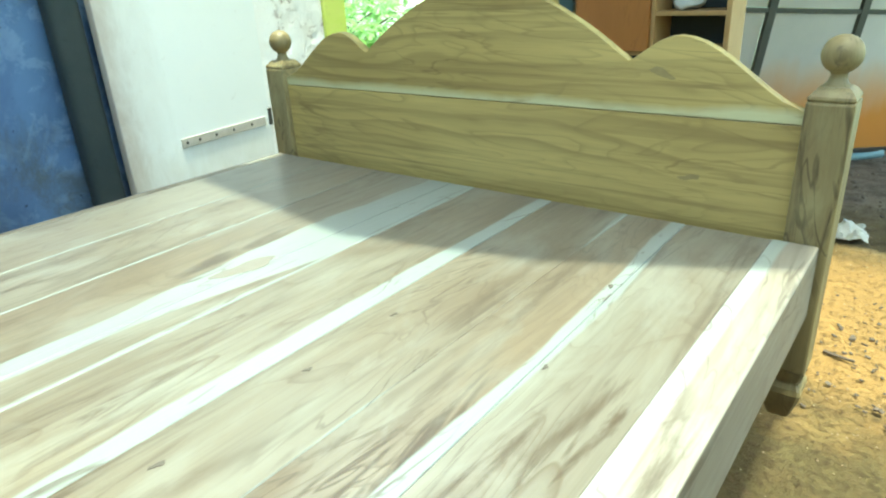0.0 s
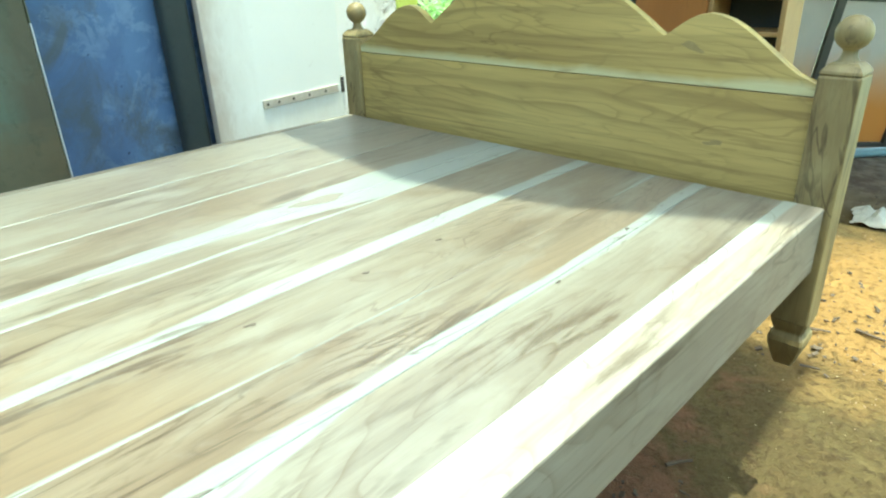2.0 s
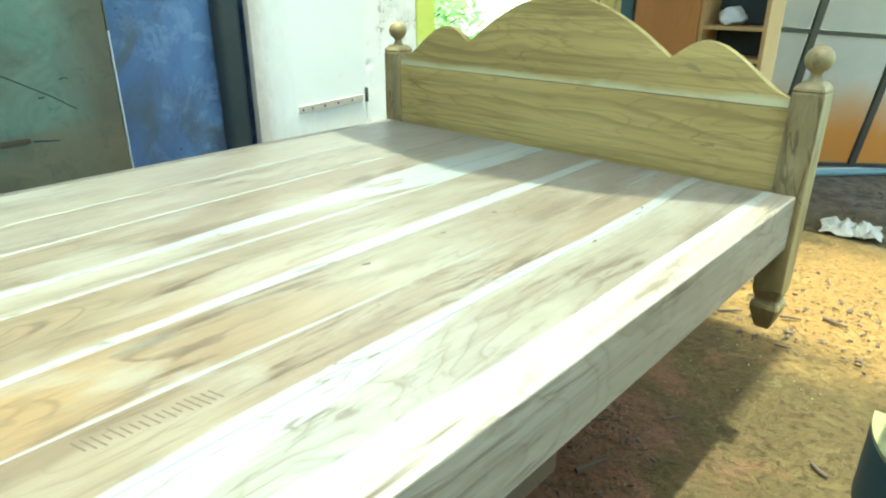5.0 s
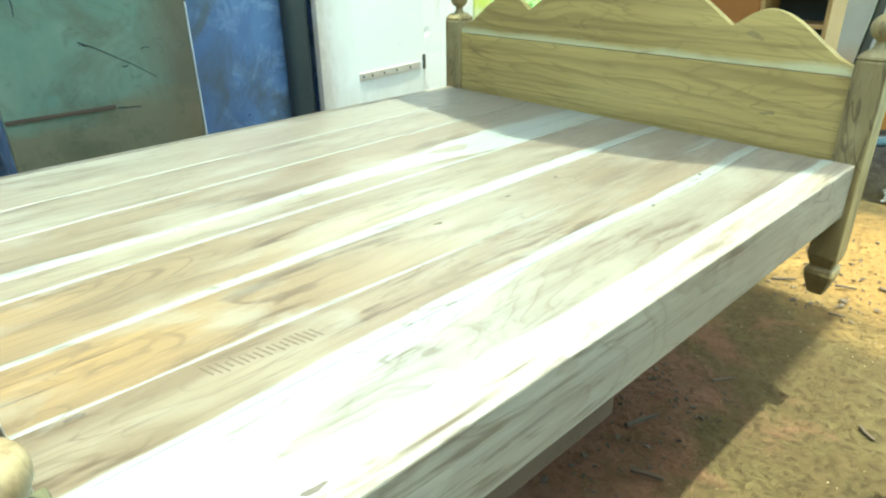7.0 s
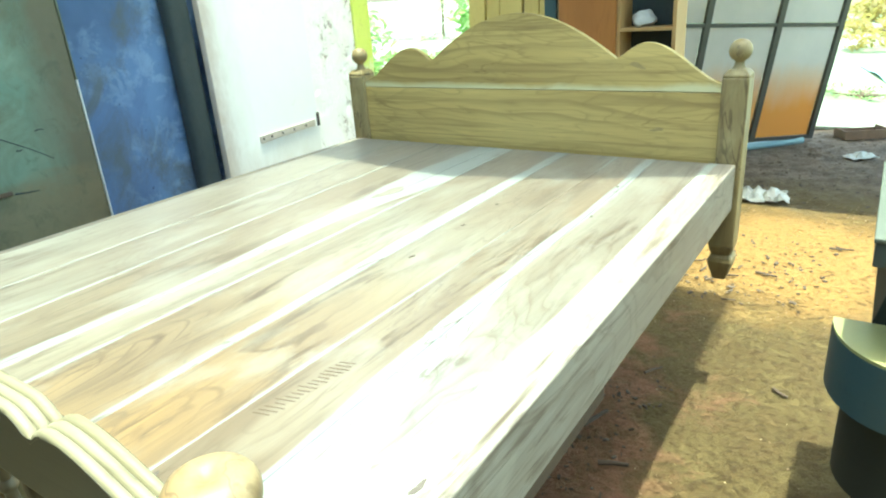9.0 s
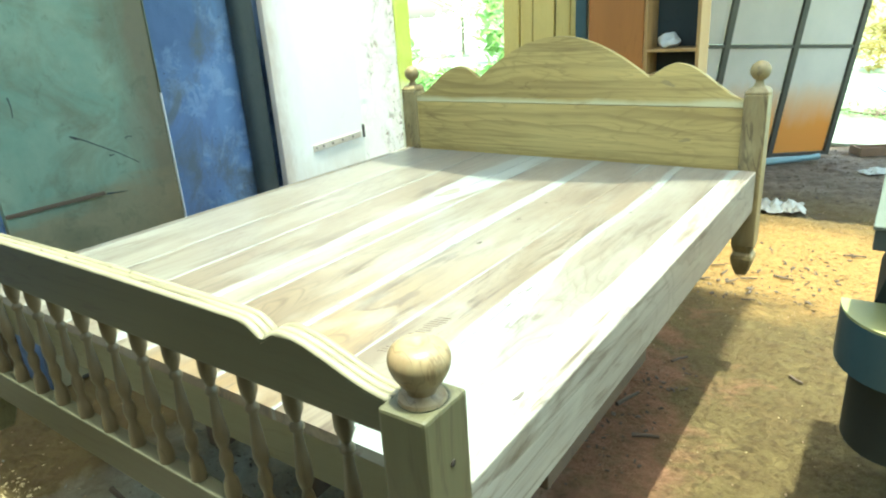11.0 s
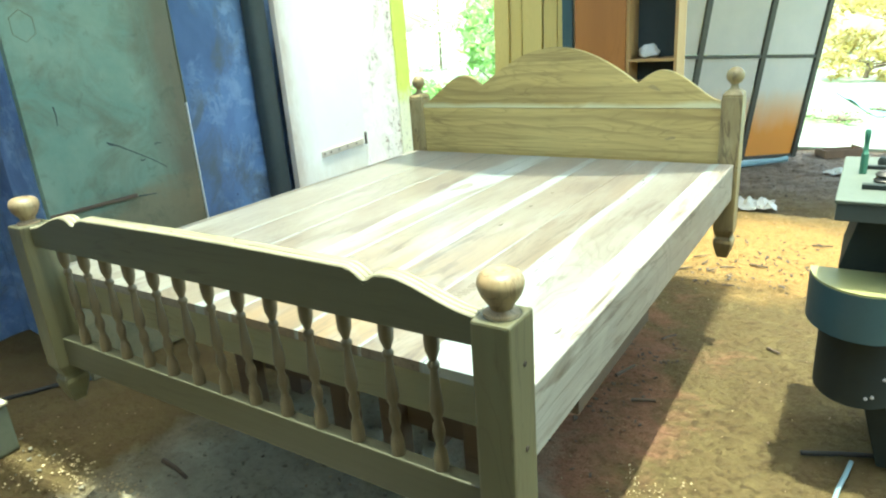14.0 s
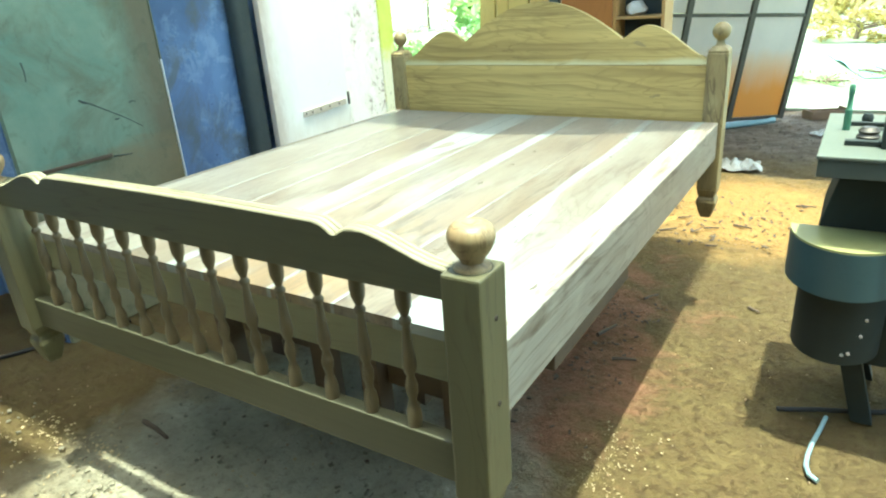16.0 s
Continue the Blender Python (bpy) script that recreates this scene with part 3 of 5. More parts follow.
def slab(outline, y0, y1, bevel=0.0):
    """An outline in x and z, made thick along y."""
    bm = bmesh.new()
    lo = [bm.verts.new((x, y0, z)) for x, z in outline]
    hi = [bm.verts.new((x, y1, z)) for x, z in outline]
    bm.faces.new(lo)
    bm.faces.new(hi[::-1])
    n = len(lo)
    rim = []
    for i in range(n):
        f = bm.faces.new((lo[i], hi[i], hi[(i + 1) % n], lo[(i + 1) % n]))
        rim.append(f)
    if bevel:
        keep = [e for e in bm.edges if (e.verts[0].co.y == e.verts[1].co.y)]
        bmesh.ops.bevel(bm, geom=keep, offset=bevel, segments=2, affect="EDGES", profile=0.6)
    return bm


def tube(points, r, n=8, bm=None, taper=1.0):
    """A round bar along points."""
    bm = bm or bmesh.new()
    rings = []
    pts = [Vector(p) for p in points]
    for i, p in enumerate(pts):
        d = (pts[min(i + 1, len(pts) - 1)] - pts[max(i - 1, 0)]).normalized()
        a = d.orthogonal().normalized() if i == 0 else (a - d * a.dot(d)).normalized()
        b = d.cross(a)
        rr = r * (1 + (taper - 1) * i / max(1, len(pts) - 1))
        rings.append([bm.verts.new(p + (a * math.cos(2 * math.pi * k / n) + b * math.sin(2 * math.pi * k / n)) * rr) for k in range(n)])
    for q, s in zip(rings, rings[1:]):
        for k in range(n):
            bm.faces.new((q[k], q[(k + 1) % n], s[(k + 1) % n], s[k]))
    bm.faces.new(rings[0][::-1])
    bm.faces.new(rings[-1])
    return bm


def rumple(bm, amount, scale, seed=0.0):
    for v in bm.verts:
        p = v.co * scale + Vector((seed, seed * 1.7, -seed))
        v.co += noise.noise_vector(p) * amount
    return bm


# ---- ground and shell ----
WALL_X = -2.395       # inner face of the long wall beside the bed
FLOOR = -0.405        # the bed is propped up, so the earth lies well below its feet
ROOF_Z = 2.4


def ground_sheet():
    xs = sorted(set([-900, -60, -25, -12, -6, -4.5] + list(np.linspace(-3.6, 2.4, 170).round(4)) + [4, 6, 12, 25, 60, 900]))
    ys = sorted(set([-900, -60, -25, -12, -6, -3.5] + list(np.linspace(-2.2, 6.6, 220).round(4)) + [8, 12, 25, 60, 900]))
    verts = []
    for y in ys:
        for x in xs:
            z = FLOOR
            if -3.6 <= x <= 2.4 and -2.2 <= y <= 6.6:
                p = Vector((x, y, 0))
                z += 0.012 * noise.noise(p * 2.3) + 0.008 * noise.noise(p * 9.0) + 0.005 * noise.noise(p * 21.0) - 0.006
            verts.append((x, y, z))
    w = len(xs)
    faces = [(j * w + i, j * w + i + 1, (j + 1) * w + i + 1, (j + 1) * w + i) for j in range(len(ys) - 1) for i in range(w - 1)]
    me = bpy.data.meshes.new("ground")
    me.from_pydata(verts, [], faces)
    me.materials.append(earth)
    me.polygons.foreach_set("use_smooth", [True] * len(me.polygons))
    return tagged(new("ground", me), "trodden brown earth floor strewn with dusty clods and chips", "ground", kind="structure")


ground_sheet()
solid("yard_ground", block(-800, 800, 6.62, 800, FLOOR + 0.004, FLOOR + 0.03), yard_mat, "sunlit pale yard with patches of grass", "ground", kind="structure")
solid("side_yard_ground", block(-60, -2.9, 3.3, 6.6, FLOOR + 0.01, FLOOR + 0.03), yard_mat, "sunlit pale yard outside the doorway", "ground", kind="structure")

# unseen pale slab, added as a reflector that lights the rails from the east
solid("east_bounce_ground", block(3.3, 60, -30, 6.6, FLOOR + 0.01, FLOOR + 0.03), yard_mat, "unseen pale ground added beside the shed to bounce light in", "ground", kind="structure")

# the long wall, in lengths that butt end to end
solid("wall_west", block(WALL_X - 0.22, WALL_X, 0.53, 2.62, FLOOR - 0.05, ROOF_Z), blue_wall, "flaking bright blue limewashed wall", "wall", kind="structure")
solid("wall_west_recess", block(-3.52, -3.3, -3.0, 0.9, FLOOR - 0.05, ROOF_Z), blue_wall, "flaking blue wall of the recess", "wall", kind="structure")
solid("wall_recess_return", block(-3.296, WALL_X - 0.224, 0.7, 0.9, FLOOR - 0.05, ROOF_Z), blue_wall, "flaking blue return wall of the recess", "wall", kind="structure")


def crumbled_wall():
    bm = bmesh.new()
    bmesh.ops.create_grid(bm, x_segments=36, y_segments=90, size=0.5)
    for v in bm.verts:
        u, w = v.co.x + 0.5, v.co.y + 0.5
        p = Vector((0, 2.62 + u * 0.4, FLOOR - 0.05 + w * (ROOF_Z - FLOOR + 0.05)))
        q = p * 15
        hole = max(0.0, noise.fractal(q, 0.6, 2.1, 5) - 0.25 + 0.35 * (u - 0.5)) * 0.005 + noise.noise(p * 50) * 0.0006
        edge = min(u, 1 - u)
        v.co = (WALL_X + 0.02 - (hole if edge > 0.02 else 0.0), p.y, p.z)
    r = bmesh.ops.extrude_face_region(bm, geom=bm.faces[:])
    for g in r["geom"]:
        if isinstance(g, bmesh.types.BMVert):
            g.co.x = WALL_X - 0.22
    return bm


solid("wall_west_end", crumbled_wall(), old_plaster, "crumbling pale plastered masonry beside the doorway", "wall", kind="structure")
solid("door_reveal", block(WALL_X - 0.2, WALL_X + 0.035, 3.024, 3.17, FLOOR - 0.05, ROOF_Z, 0.012), yellow_lime, "yellow-green limewashed edge of the doorway", "wall", kind="structure")
solid("wall_north", block(-1.80, -1.24, 3.62, 3.8, FLOOR - 0.05, ROOF_Z), warm_wall, "warm-tinted plastered wall behind leaning planks", "wall", kind="structure")
solid("wall_north_return", block(-1.42, -1.24, 3.804, 6.4, FLOOR - 0.05, ROOF_Z), warm_wall, "warm-tinted plastered return wall", "wall", kind="structure")
solid("wall_lintel", block(WALL_X - 0.2, -1.804, 3.4, 3.6, 1.75, ROOF_Z), warm_wall, "warm-tinted lintel above the doorway", "wall", kind="structure")
# unseen walls added south and east, their heights set to steer the light
solid("wall_south", block(-3.52, 3.0, -3.2, -3.004, FLOOR - 0.05, 1.95), unseen_wall_mat, "unseen brown wall added on the south, open under the roof for light", "wall", kind="structure")
solid("wall_east_end", block(3.004, 3.2, -3.2, 0.05, FLOOR - 0.05, ROOF_Z), unseen_wall_mat, "unseen brown wall added to keep east light off the footboard", "wall", kind="structure")
solid("wall_east", block(3.004, 3.2, 0.054, 2.6, FLOOR - 0.05, 0.1), warm_wall, "unseen low parapet added, open above for light from the east", "wall", kind="structure")
# unseen posts, added to carry the roof on the parapet
for y in (1.2, 2.5):
    solid("roof_post", block(3.05, 3.15, y - 0.05, y + 0.05, 0.101, ROOF_Z, 0.004), grey_wood, "unseen weathered timber post added between parapet and roof", "post")

# unseen roof, added to place sun and shade on bed and floor by its bays
def roof_piece(bm, outline):
    lo = [bm.verts.new((x, y, ROOF_Z + 0.004)) for x, y in outline]
    hi = [bm.verts.new((x, y, ROOF_Z + 0.02)) for x, y in outline]
    bm.faces.new(lo)
    bm.faces.new(hi)
    for i in range(len(lo)):
        k = (i + 1) % len(lo)
        bm.faces.new((lo[i], lo[k], hi[k], hi[i]))


roof = bmesh.new()
W, E = -3.7, 3.3
for outline in (((W, -3.3), (E, -3.3), (E, -0.4), (-0.25, -0.4), (-0.25, -1.3), (W, -1.3)),
                ((W, -1.3), (-2.9, -1.3), (-2.9, -0.21), (W, -0.21)),
                ((W, -0.21), (-1.3, -0.21), (-1.3, -0.035), (W, -0.035)),
                ((W, -0.035), (-1.95, -0.035), (-1.95, 0.045), (W, 0.045)),
                ((W, 0.045), (-1.3, 0.045), (-1.3, 1.63), (W, 1.63)),
                ((2.3, -0.4), (E, -0.4), (E, 4.12), (2.3, 4.12)),
                ((W, 1.63), (-1.3, 1.63), (-1.3, 1.80), (W, 1.80)),
                ((-1.3, 1.63), (-0.62, 1.53), (-0.2, 1.62), (0.22, 1.82), (0.22, 2.70), (-1.3, 2.70)),
                ((-1.3, 2.70), (-0.2, 2.70), (-0.2, 4.12), (-1.3, 4.12)),
                ((W, 1.80), (-2.33, 1.80), (-2.33, 3.3), (W, 3.3)),
                ((W, 3.3), (-1.3, 3.3), (-1.3, 4.12), (W, 4.12)),
                ((1.6, 2.62), (2.3, 2.62), (2.3, 4.12), (1.6, 4.12)),
                ((W, 4.12), (E, 4.12), (E, 6.5), (W, 6.5))):
    roof_piece(roof, outline)
solid("ceiling", roof, unseen_roof_mat, "unseen straw-brown roof added, its bays cut to shape the sunlight", "ceiling", kind="structure")

# ---- the bed ----
BED_X0, BED_X1, BED_Y0, BED_Y1, DECK_Z = -1.530, 0.016, 0.128, 2.0, 0.402
CX = (BED_X0 + BED_X1) / 2
bed = thing("double_bed", "new unpolished teak double bed with arched headboard", "bed")


def edge_map(ob, near, far):
    """A UV map that holds how far each corner lies beyond the sapwood of two edges of its board."""
    me = ob.data
    layer = me.uv_layers.new(name="edges")
    for loop in me.loops:
        co = me.vertices[loop.vertex_index].co
        layer.data[loop.index].uv = (near(co), far(co))


def sapwood(widths, seed):
    """The width of a sapwood edge along a board, from the foot to the head: a smooth swing with a ragged line."""
    def width(y):
        k = max(0.0, min(0.9999, (y - BED_Y0) / (BED_Y1 - BED_Y0))) * (len(widths) - 1)
        i, f = int(k), k - int(k)
        f = f * f * (3 - 2 * f)
        w = widths[i] * (1 - f) + widths[i + 1] * f
        return w + (0.10 * abs(w) + 0.0012) * noise.noise((y * 7, seed, 0)) + 0.0014 * noise.noise((y * 23, seed, 3))
    return width


NONE = (-1.0, -1.0)
# each plank: its two edges at the foot and at the head, sapwood along the one and the other, and how brown, pale and dusky it is
PLANKS = (((-1.5015, -1.5015), (-1.235, -1.292), NONE, (0.006, 0.007), 0.0, 0.15, 0.1),
          ((-1.235, -1.292), (-1.042, -1.093), NONE, (0.007, 0.008, 0.006), 0.05, 0.15, 0.1),
          ((-1.042, -1.093), (-0.842, -0.838), NONE, (0.040, 0.022, 0.048, 0.092, 0.070), 0.1, 0.0, 0.5),
          ((-0.842, -0.838), (-0.745, -0.760), (-0.01, -0.01, 0.016, 0.074, 0.060), (0.013, 0.012, 0.014, 0.012, 0.02), 0.2, 0.0, 0.3),
          ((-0.745, -0.760), (-0.530, -0.540), NONE, (0.014, 0.024, 0.040, 0.046, 0.036), 0.75, 0.0, 0.75),
          ((-0.530, -0.540), (-0.356, -0.354), NONE, (0.008, 0.010, 0.005, -0.008, 0.014), 0.95, 0.0, 0.65),
          ((-0.356, -0.354), (-0.205, -0.230), NONE, (0.010, 0.026, 0.030, 0.018, 0.034), 0.15, 0.0, 0.95),
          ((-0.205, -0.230), (-0.064, -0.064), (0.16, 0.050, -0.002, 0.016, 0.0), (0.05, 0.012, -0.01, -0.01, -0.01), 0.0, 0.7, 0.35))


def deck_planks():
    steps = 32
    for i, (a, b, sap_a, sap_b, warm, pale, dusk) in enumerate(PLANKS):
        top = random.uniform(-0.0005, 0.0005)
        bm = bmesh.new()
        rings = []
        for j in range(steps + 1):
            k = j / steps
            y = BED_Y0 + (BED_Y1 - 0.002 - BED_Y0) * k
            l, r = a[0] + (a[1] - a[0]) * k + 0.0004 - a[0], b[0] + (b[1] - b[0]) * k - 0.0004 - a[0]
            rings.append([bm.verts.new((x, y, z)) for x, z in ((l, -0.022), (l, top - 0.0012), (l + 0.0012, top), (r - 0.0012, top), (r, top - 0.0012), (r, -0.022))])
        for p, q in zip(rings, rings[1:]):
            for m in range(6):
                bm.faces.new((p[m], q[m], q[(m + 1) % 6], p[(m + 1) % 6]))
        bm.faces.new(rings[0])
        bm.faces.new(rings[-1][::-1])
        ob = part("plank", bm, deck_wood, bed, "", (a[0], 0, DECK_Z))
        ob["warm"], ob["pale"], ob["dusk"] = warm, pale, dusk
        near, far = sapwood(sap_a, i * 3.1), sapwood(sap_b, i * 3.1 + 50)

        def share(y):
            return (y - BED_Y0) / (BED_Y1 - BED_Y0)

        edge_map(ob, lambda co: co.x - (a[1] - a[0]) * share(co.y) - near(co.y), lambda co: b[0] + (b[1] - b[0]) * share(co.y) - a[0] - co.x - far(co.y))


def ball_finial():
    """A ball on a slender neck that flares into the post's shoulders."""
    prof = [(0.0215, 0.0), (0.0175, 0.005), (0.0145, 0.012), (0.0130, 0.019), (0.0150, 0.0235)]
    for k in range(-7, 9):
        a = math.asin(k / 8.2)
        prof.append((0.0335 * math.cos(a), 0.0535 + 0.0335 * math.sin(a)))
    return lathe(prof + [(0.004, 0.0866)], 24)


def apple_finial():
    """A squat ball, widest above its middle, with a dimple on top, on a thin round base."""
    return lathe([(0.029, 0.0), (0.0305, 0.003), (0.029, 0.007), (0.022, 0.0095), (0.0185, 0.013), (0.0205, 0.019), (0.0265, 0.027), (0.0330, 0.037), (0.0372, 0.048), (0.0382, 0.056),
                  (0.0368, 0.064), (0.0325, 0.071), (0.0255, 0.0755), (0.0165, 0.077), (0.0095, 0.0755), (0.0045, 0.072)], 28)


def shaped_foot(half, deep):
    """A square foot: cut in below the post, then a swelling that tapers to the toe."""
    bm = bmesh.new()
    rings = []
    for k, z in ((0.46, 0.0), (0.54, 0.004), (0.74, 0.028), (0.93, 0.054), (0.99, 0.068), (0.95, 0.080), (0.80, 0.090), (0.78, 0.095), (0.90, 0.106), (0.995, 0.122)):
        c = 0.86
        rings.append([bm.verts.new((x * half * k, y * deep * k, z)) for x, y in ((-c, -1), (c, -1), (1, -c), (1, c), (c, 1), (-c, 1), (-1, c), (-1, -c))])
    for p, q in zip(rings, rings[1:]):
        for m in range(8):
            bm.faces.new((p[m], p[(m + 1) % 8], q[(m + 1) % 8], q[m]))
    bm.faces.new(rings[0][::-1])
    bm.faces.new(rings[-1])
    return bm


def bed_post(x, y, top, shoulder, wood):
    half, deep = (0.039, 0.041) if shoulder else (0.035, 0.0435)
    bm = block(x - half, x + half, y - deep, y + deep, 0.1215, top - (0.026 if shoulder else 0.0), 0.005)
    if shoulder:
        # the top is worked down to sloping shoulders
        rings = []
        for k, z in ((0.90, top - 0.0262), (0.97, top - 0.022), (0.94, top - 0.017), (0.76, top - 0.008), (0.58, top - 0.002)):
            rings.append([bm.verts.new((x + i * half * k, y + j * deep * k, z)) for i, j in ((-1, -1), (1, -1), (1, 1), (-1, 1))])
        for p, q in zip(rings, rings[1:]):
            for m in range(4):
                bm.faces.new((p[m], p[(m + 1) % 4], q[(m + 1) % 4], q[m]))
        bm.faces.new(rings[0][::-1])
        bm.faces.new(rings[-1])
    post = part("post", bm, wood, bed)
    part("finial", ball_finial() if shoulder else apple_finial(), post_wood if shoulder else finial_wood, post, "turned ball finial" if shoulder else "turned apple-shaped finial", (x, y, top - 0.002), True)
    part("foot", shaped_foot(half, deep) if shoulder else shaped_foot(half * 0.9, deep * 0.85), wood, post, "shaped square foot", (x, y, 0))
    return post


HP = (-0.008, -1.504)
FP, FOOT_Y = (-0.008, -1.495), 0.084
FX = (FP[0] + FP[1]) / 2
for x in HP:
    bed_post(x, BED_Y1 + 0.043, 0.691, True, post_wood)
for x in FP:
    bed_post(x, FOOT_Y, 0.558, False, shaded_foot_post_wood)


def head_outline(z0):
    """Right half from the post to the middle, then its mirror."""
    half = []
    x_post, x_hump, x_notch = 0.716, 0.468, 0.3705
    for i in range(11):
        s = i / 10
        half.append((x_post - (x_post - x_hump) * s, 0.640 + 0.133 * (s * s * (3 - 2 * s)) ** 0.85))
    for i in range(1, 8):
        s = i / 7
        half.append((x_hump - (x_hump - x_notch) * s, 0.773 - 0.054 * (1 - math.cos(s * math.pi / 2)) ** 0.9))
    for i in range(1, 17):
        s = i / 16
        half.append((x_notch * (1 - s), 0.719 + 0.162 * math.sin(s * math.pi / 2) ** 0.92))
    mid = CX + 0.005
    right = [(mid + x, z) for x, z in half]
    left = [(mid - x, z) for x, z in half[:-1]][::-1]
    return [(mid + x_post, z0)] + right + left + [(mid - x_post, z0)]


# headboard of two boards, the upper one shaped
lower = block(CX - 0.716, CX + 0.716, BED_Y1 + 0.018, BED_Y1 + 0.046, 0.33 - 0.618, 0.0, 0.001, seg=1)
hb1 = part("headboard_lower_board", lower, lit_head_wood, bed, "teak board with dark wavy grain", (0, 0, 0.618))
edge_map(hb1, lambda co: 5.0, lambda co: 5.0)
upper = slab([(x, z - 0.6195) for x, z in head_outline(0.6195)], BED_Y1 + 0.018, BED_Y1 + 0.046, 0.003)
hb2 = part("headboard_arched_board", upper, lit_head_wood, bed, "arched teak board with pale sapwood band", (0, 0, 0.6195))
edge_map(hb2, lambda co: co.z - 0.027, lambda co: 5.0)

deck_planks()
for side in (1, -1):
    # a deep edge board whose top lies flush with the planks
    outline = ((-0.0796, -0.022), (-0.0796, 0.0006), (-0.004, 0.0006), (-0.001, -0.001), (0.0, -0.004), (0.0, -0.144), (-0.028, -0.144), (-0.028, -0.022))
    if side < 0:
        outline = ((0.028, 0.0006), (0.002, 0.0006), (0.0, -0.002), (0.0, -0.144), (0.028, -0.144))
    bm = bmesh.new()
    rings = [[bm.verts.new((x, BED_Y0 + 0.002 + (BED_Y1 - BED_Y0 - 0.003) * j / 32, z)) for x, z in outline] for j in range(33)]
    for p, q in zip(rings, rings[1:]):
        for m in range(len(outline)):
            n = (m + 1) % len(outline)
            bm.faces.new((p[m], q[m], q[n], p[n]))
    bm.faces.new(rings[0])
    bm.faces.new(rings[-1][::-1])
    ob = part("side_rail", bm, rail_wood, bed, "deep pale teak side rail" if side > 0 else "", (BED_X1 if side > 0 else BED_X0, 0, DECK_Z))
    ob["warm"], ob["pale"], ob["dusk"] = 0.0, 0.5 if side > 0 else 0.2, 0.3
    edge = sapwood((0.048, 0.040, 0.030, 0.027, 0.031) if side > 0 else NONE, 77.0)
    edge_map(ob, lambda co: co.x + 0.0796 - edge(co.y) + (1.0 if co.z < -0.03 else 0.0), lambda co: 5.0)
part("end_rail", block(BED_X0 + 0.03, BED_X1 - 0.03, BED_Y0 + 0.004, BED_Y0 + 0.03, 0.292, DECK_Z - 0.0235, 0.002), end_wood, bed)
part("end_rail", block(BED_X0 + 0.03, BED_X1 - 0.03, BED_Y1 - 0.03, BED_Y1 - 0.004, 0.346, DECK_Z - 0.0235, 0.002), end_wood, bed)
for y in (0.55, 1.02, 1.5):
    part("cross_slat", block(BED_X0 + 0.03, BED_X1 - 0.03, y, y + 0.06, 0.345, DECK_Z - 0.0235, 0.002), end_wood, bed)


def foot_outline():
    half = []
    x_post, x_hump, x_notch, x_flat = 0.706, 0.522, 0.478, 0.432
    for i in range(11):
        s = i / 10
        half.append((x_post - (x_post - x_hump) * s, 0.551 + 0.045 * (s * s * (3 - 2 * s))))
    for i in range(1, 6):
        s = i / 5
        half.append((x_hump - (x_hump - x_notch) * s, 0.596 - 0.021 * (1 - math.cos(s * math.pi / 2))))
    for i in range(1, 7):
        s = i / 6
        half.append((x_notch - (x_notch - x_flat) * s, 0.575 + 0.024 * math.sin(s * math.pi / 2)))
    for i in range(1, 9):
        s = i / 8
        half.append((x_flat * (1 - s), 0.599 + 0.004 * math.sin(s * math.pi / 2)))
    right = [(FX + x, z) for x, z in half]
    left = [(FX - x, z) for x, z in half[:-1]][::-1]
    return [(FX + x_post, 0.499)] + right + left + [(FX - x_post, 0.499)]


part("top_rail", slab(foot_outline(), FOOT_Y - 0.019, FOOT_Y + 0.019, 0.004), shaded_foot_wood, bed, "shaped teak top rail of the footboard")
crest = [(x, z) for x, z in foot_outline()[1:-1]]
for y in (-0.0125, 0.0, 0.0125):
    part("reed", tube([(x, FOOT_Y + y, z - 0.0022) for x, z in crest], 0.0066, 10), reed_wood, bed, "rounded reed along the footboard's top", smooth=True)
part("bottom_rail", block(FX - 0.706, FX + 0.706, FOOT_Y - 0.016, FOOT_Y + 0.016, 0.129, 0.216, 0.003), shaded_foot_wood, bed)


def baluster():
    h = 0.2852
    prof = [(0.0160, 0), (0.0165, 0.07), (0.0145, 0.13), (0.0088, 0.18), (0.0088, 0.21), (0.0125, 0.25), (0.0140, 0.29), (0.0120, 0.33), (0.0078, 0.37), (0.0120, 0.405), (0.0148, 0.44),
            (0.0150, 0.48), (0.0130, 0.55), (0.0103, 0.64), (0.0082, 0.715), (0.0085, 0.735), (0.0128, 0.755), (0.0128, 0.775), (0.0076, 0.80), (0.0115, 0.835), (0.0155, 0.87), (0.0168, 0.92), (0.0165, 1.0)]
    return lathe([(r * 0.88, z * h) for r, z in prof], 14)


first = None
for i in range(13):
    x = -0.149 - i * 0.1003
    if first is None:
        first = part("baluster", baluster(), shaded_turned_wood, bed, "turned baluster", (x, FOOT_Y, 0.2153), True)
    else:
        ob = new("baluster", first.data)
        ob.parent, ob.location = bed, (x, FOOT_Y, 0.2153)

# ---- long wall: door leaves and shade strip ----
green_door = thing("green_door", "faded green painted door leaf with scratched paint", "door")
part("leaf", block(WALL_X + 0.003, WALL_X + 0.035, 0.535, 1.282, FLOOR, 1.9, 0.004), door_green, green_door)
part("edge_strip", block(WALL_X + 0.003, WALL_X + 0.041, 1.2835, 1.2895, FLOOR, 0.74, 0.002), white_paint, green_door, "pale worn edge strip")
part("edge_strip", block(WALL_X + 0.003, WALL_X + 0.041, 1.2835, 1.2885, 0.7405, 1.9, 0.002), brown_grime, green_door, "edge strip worn to brown wood")
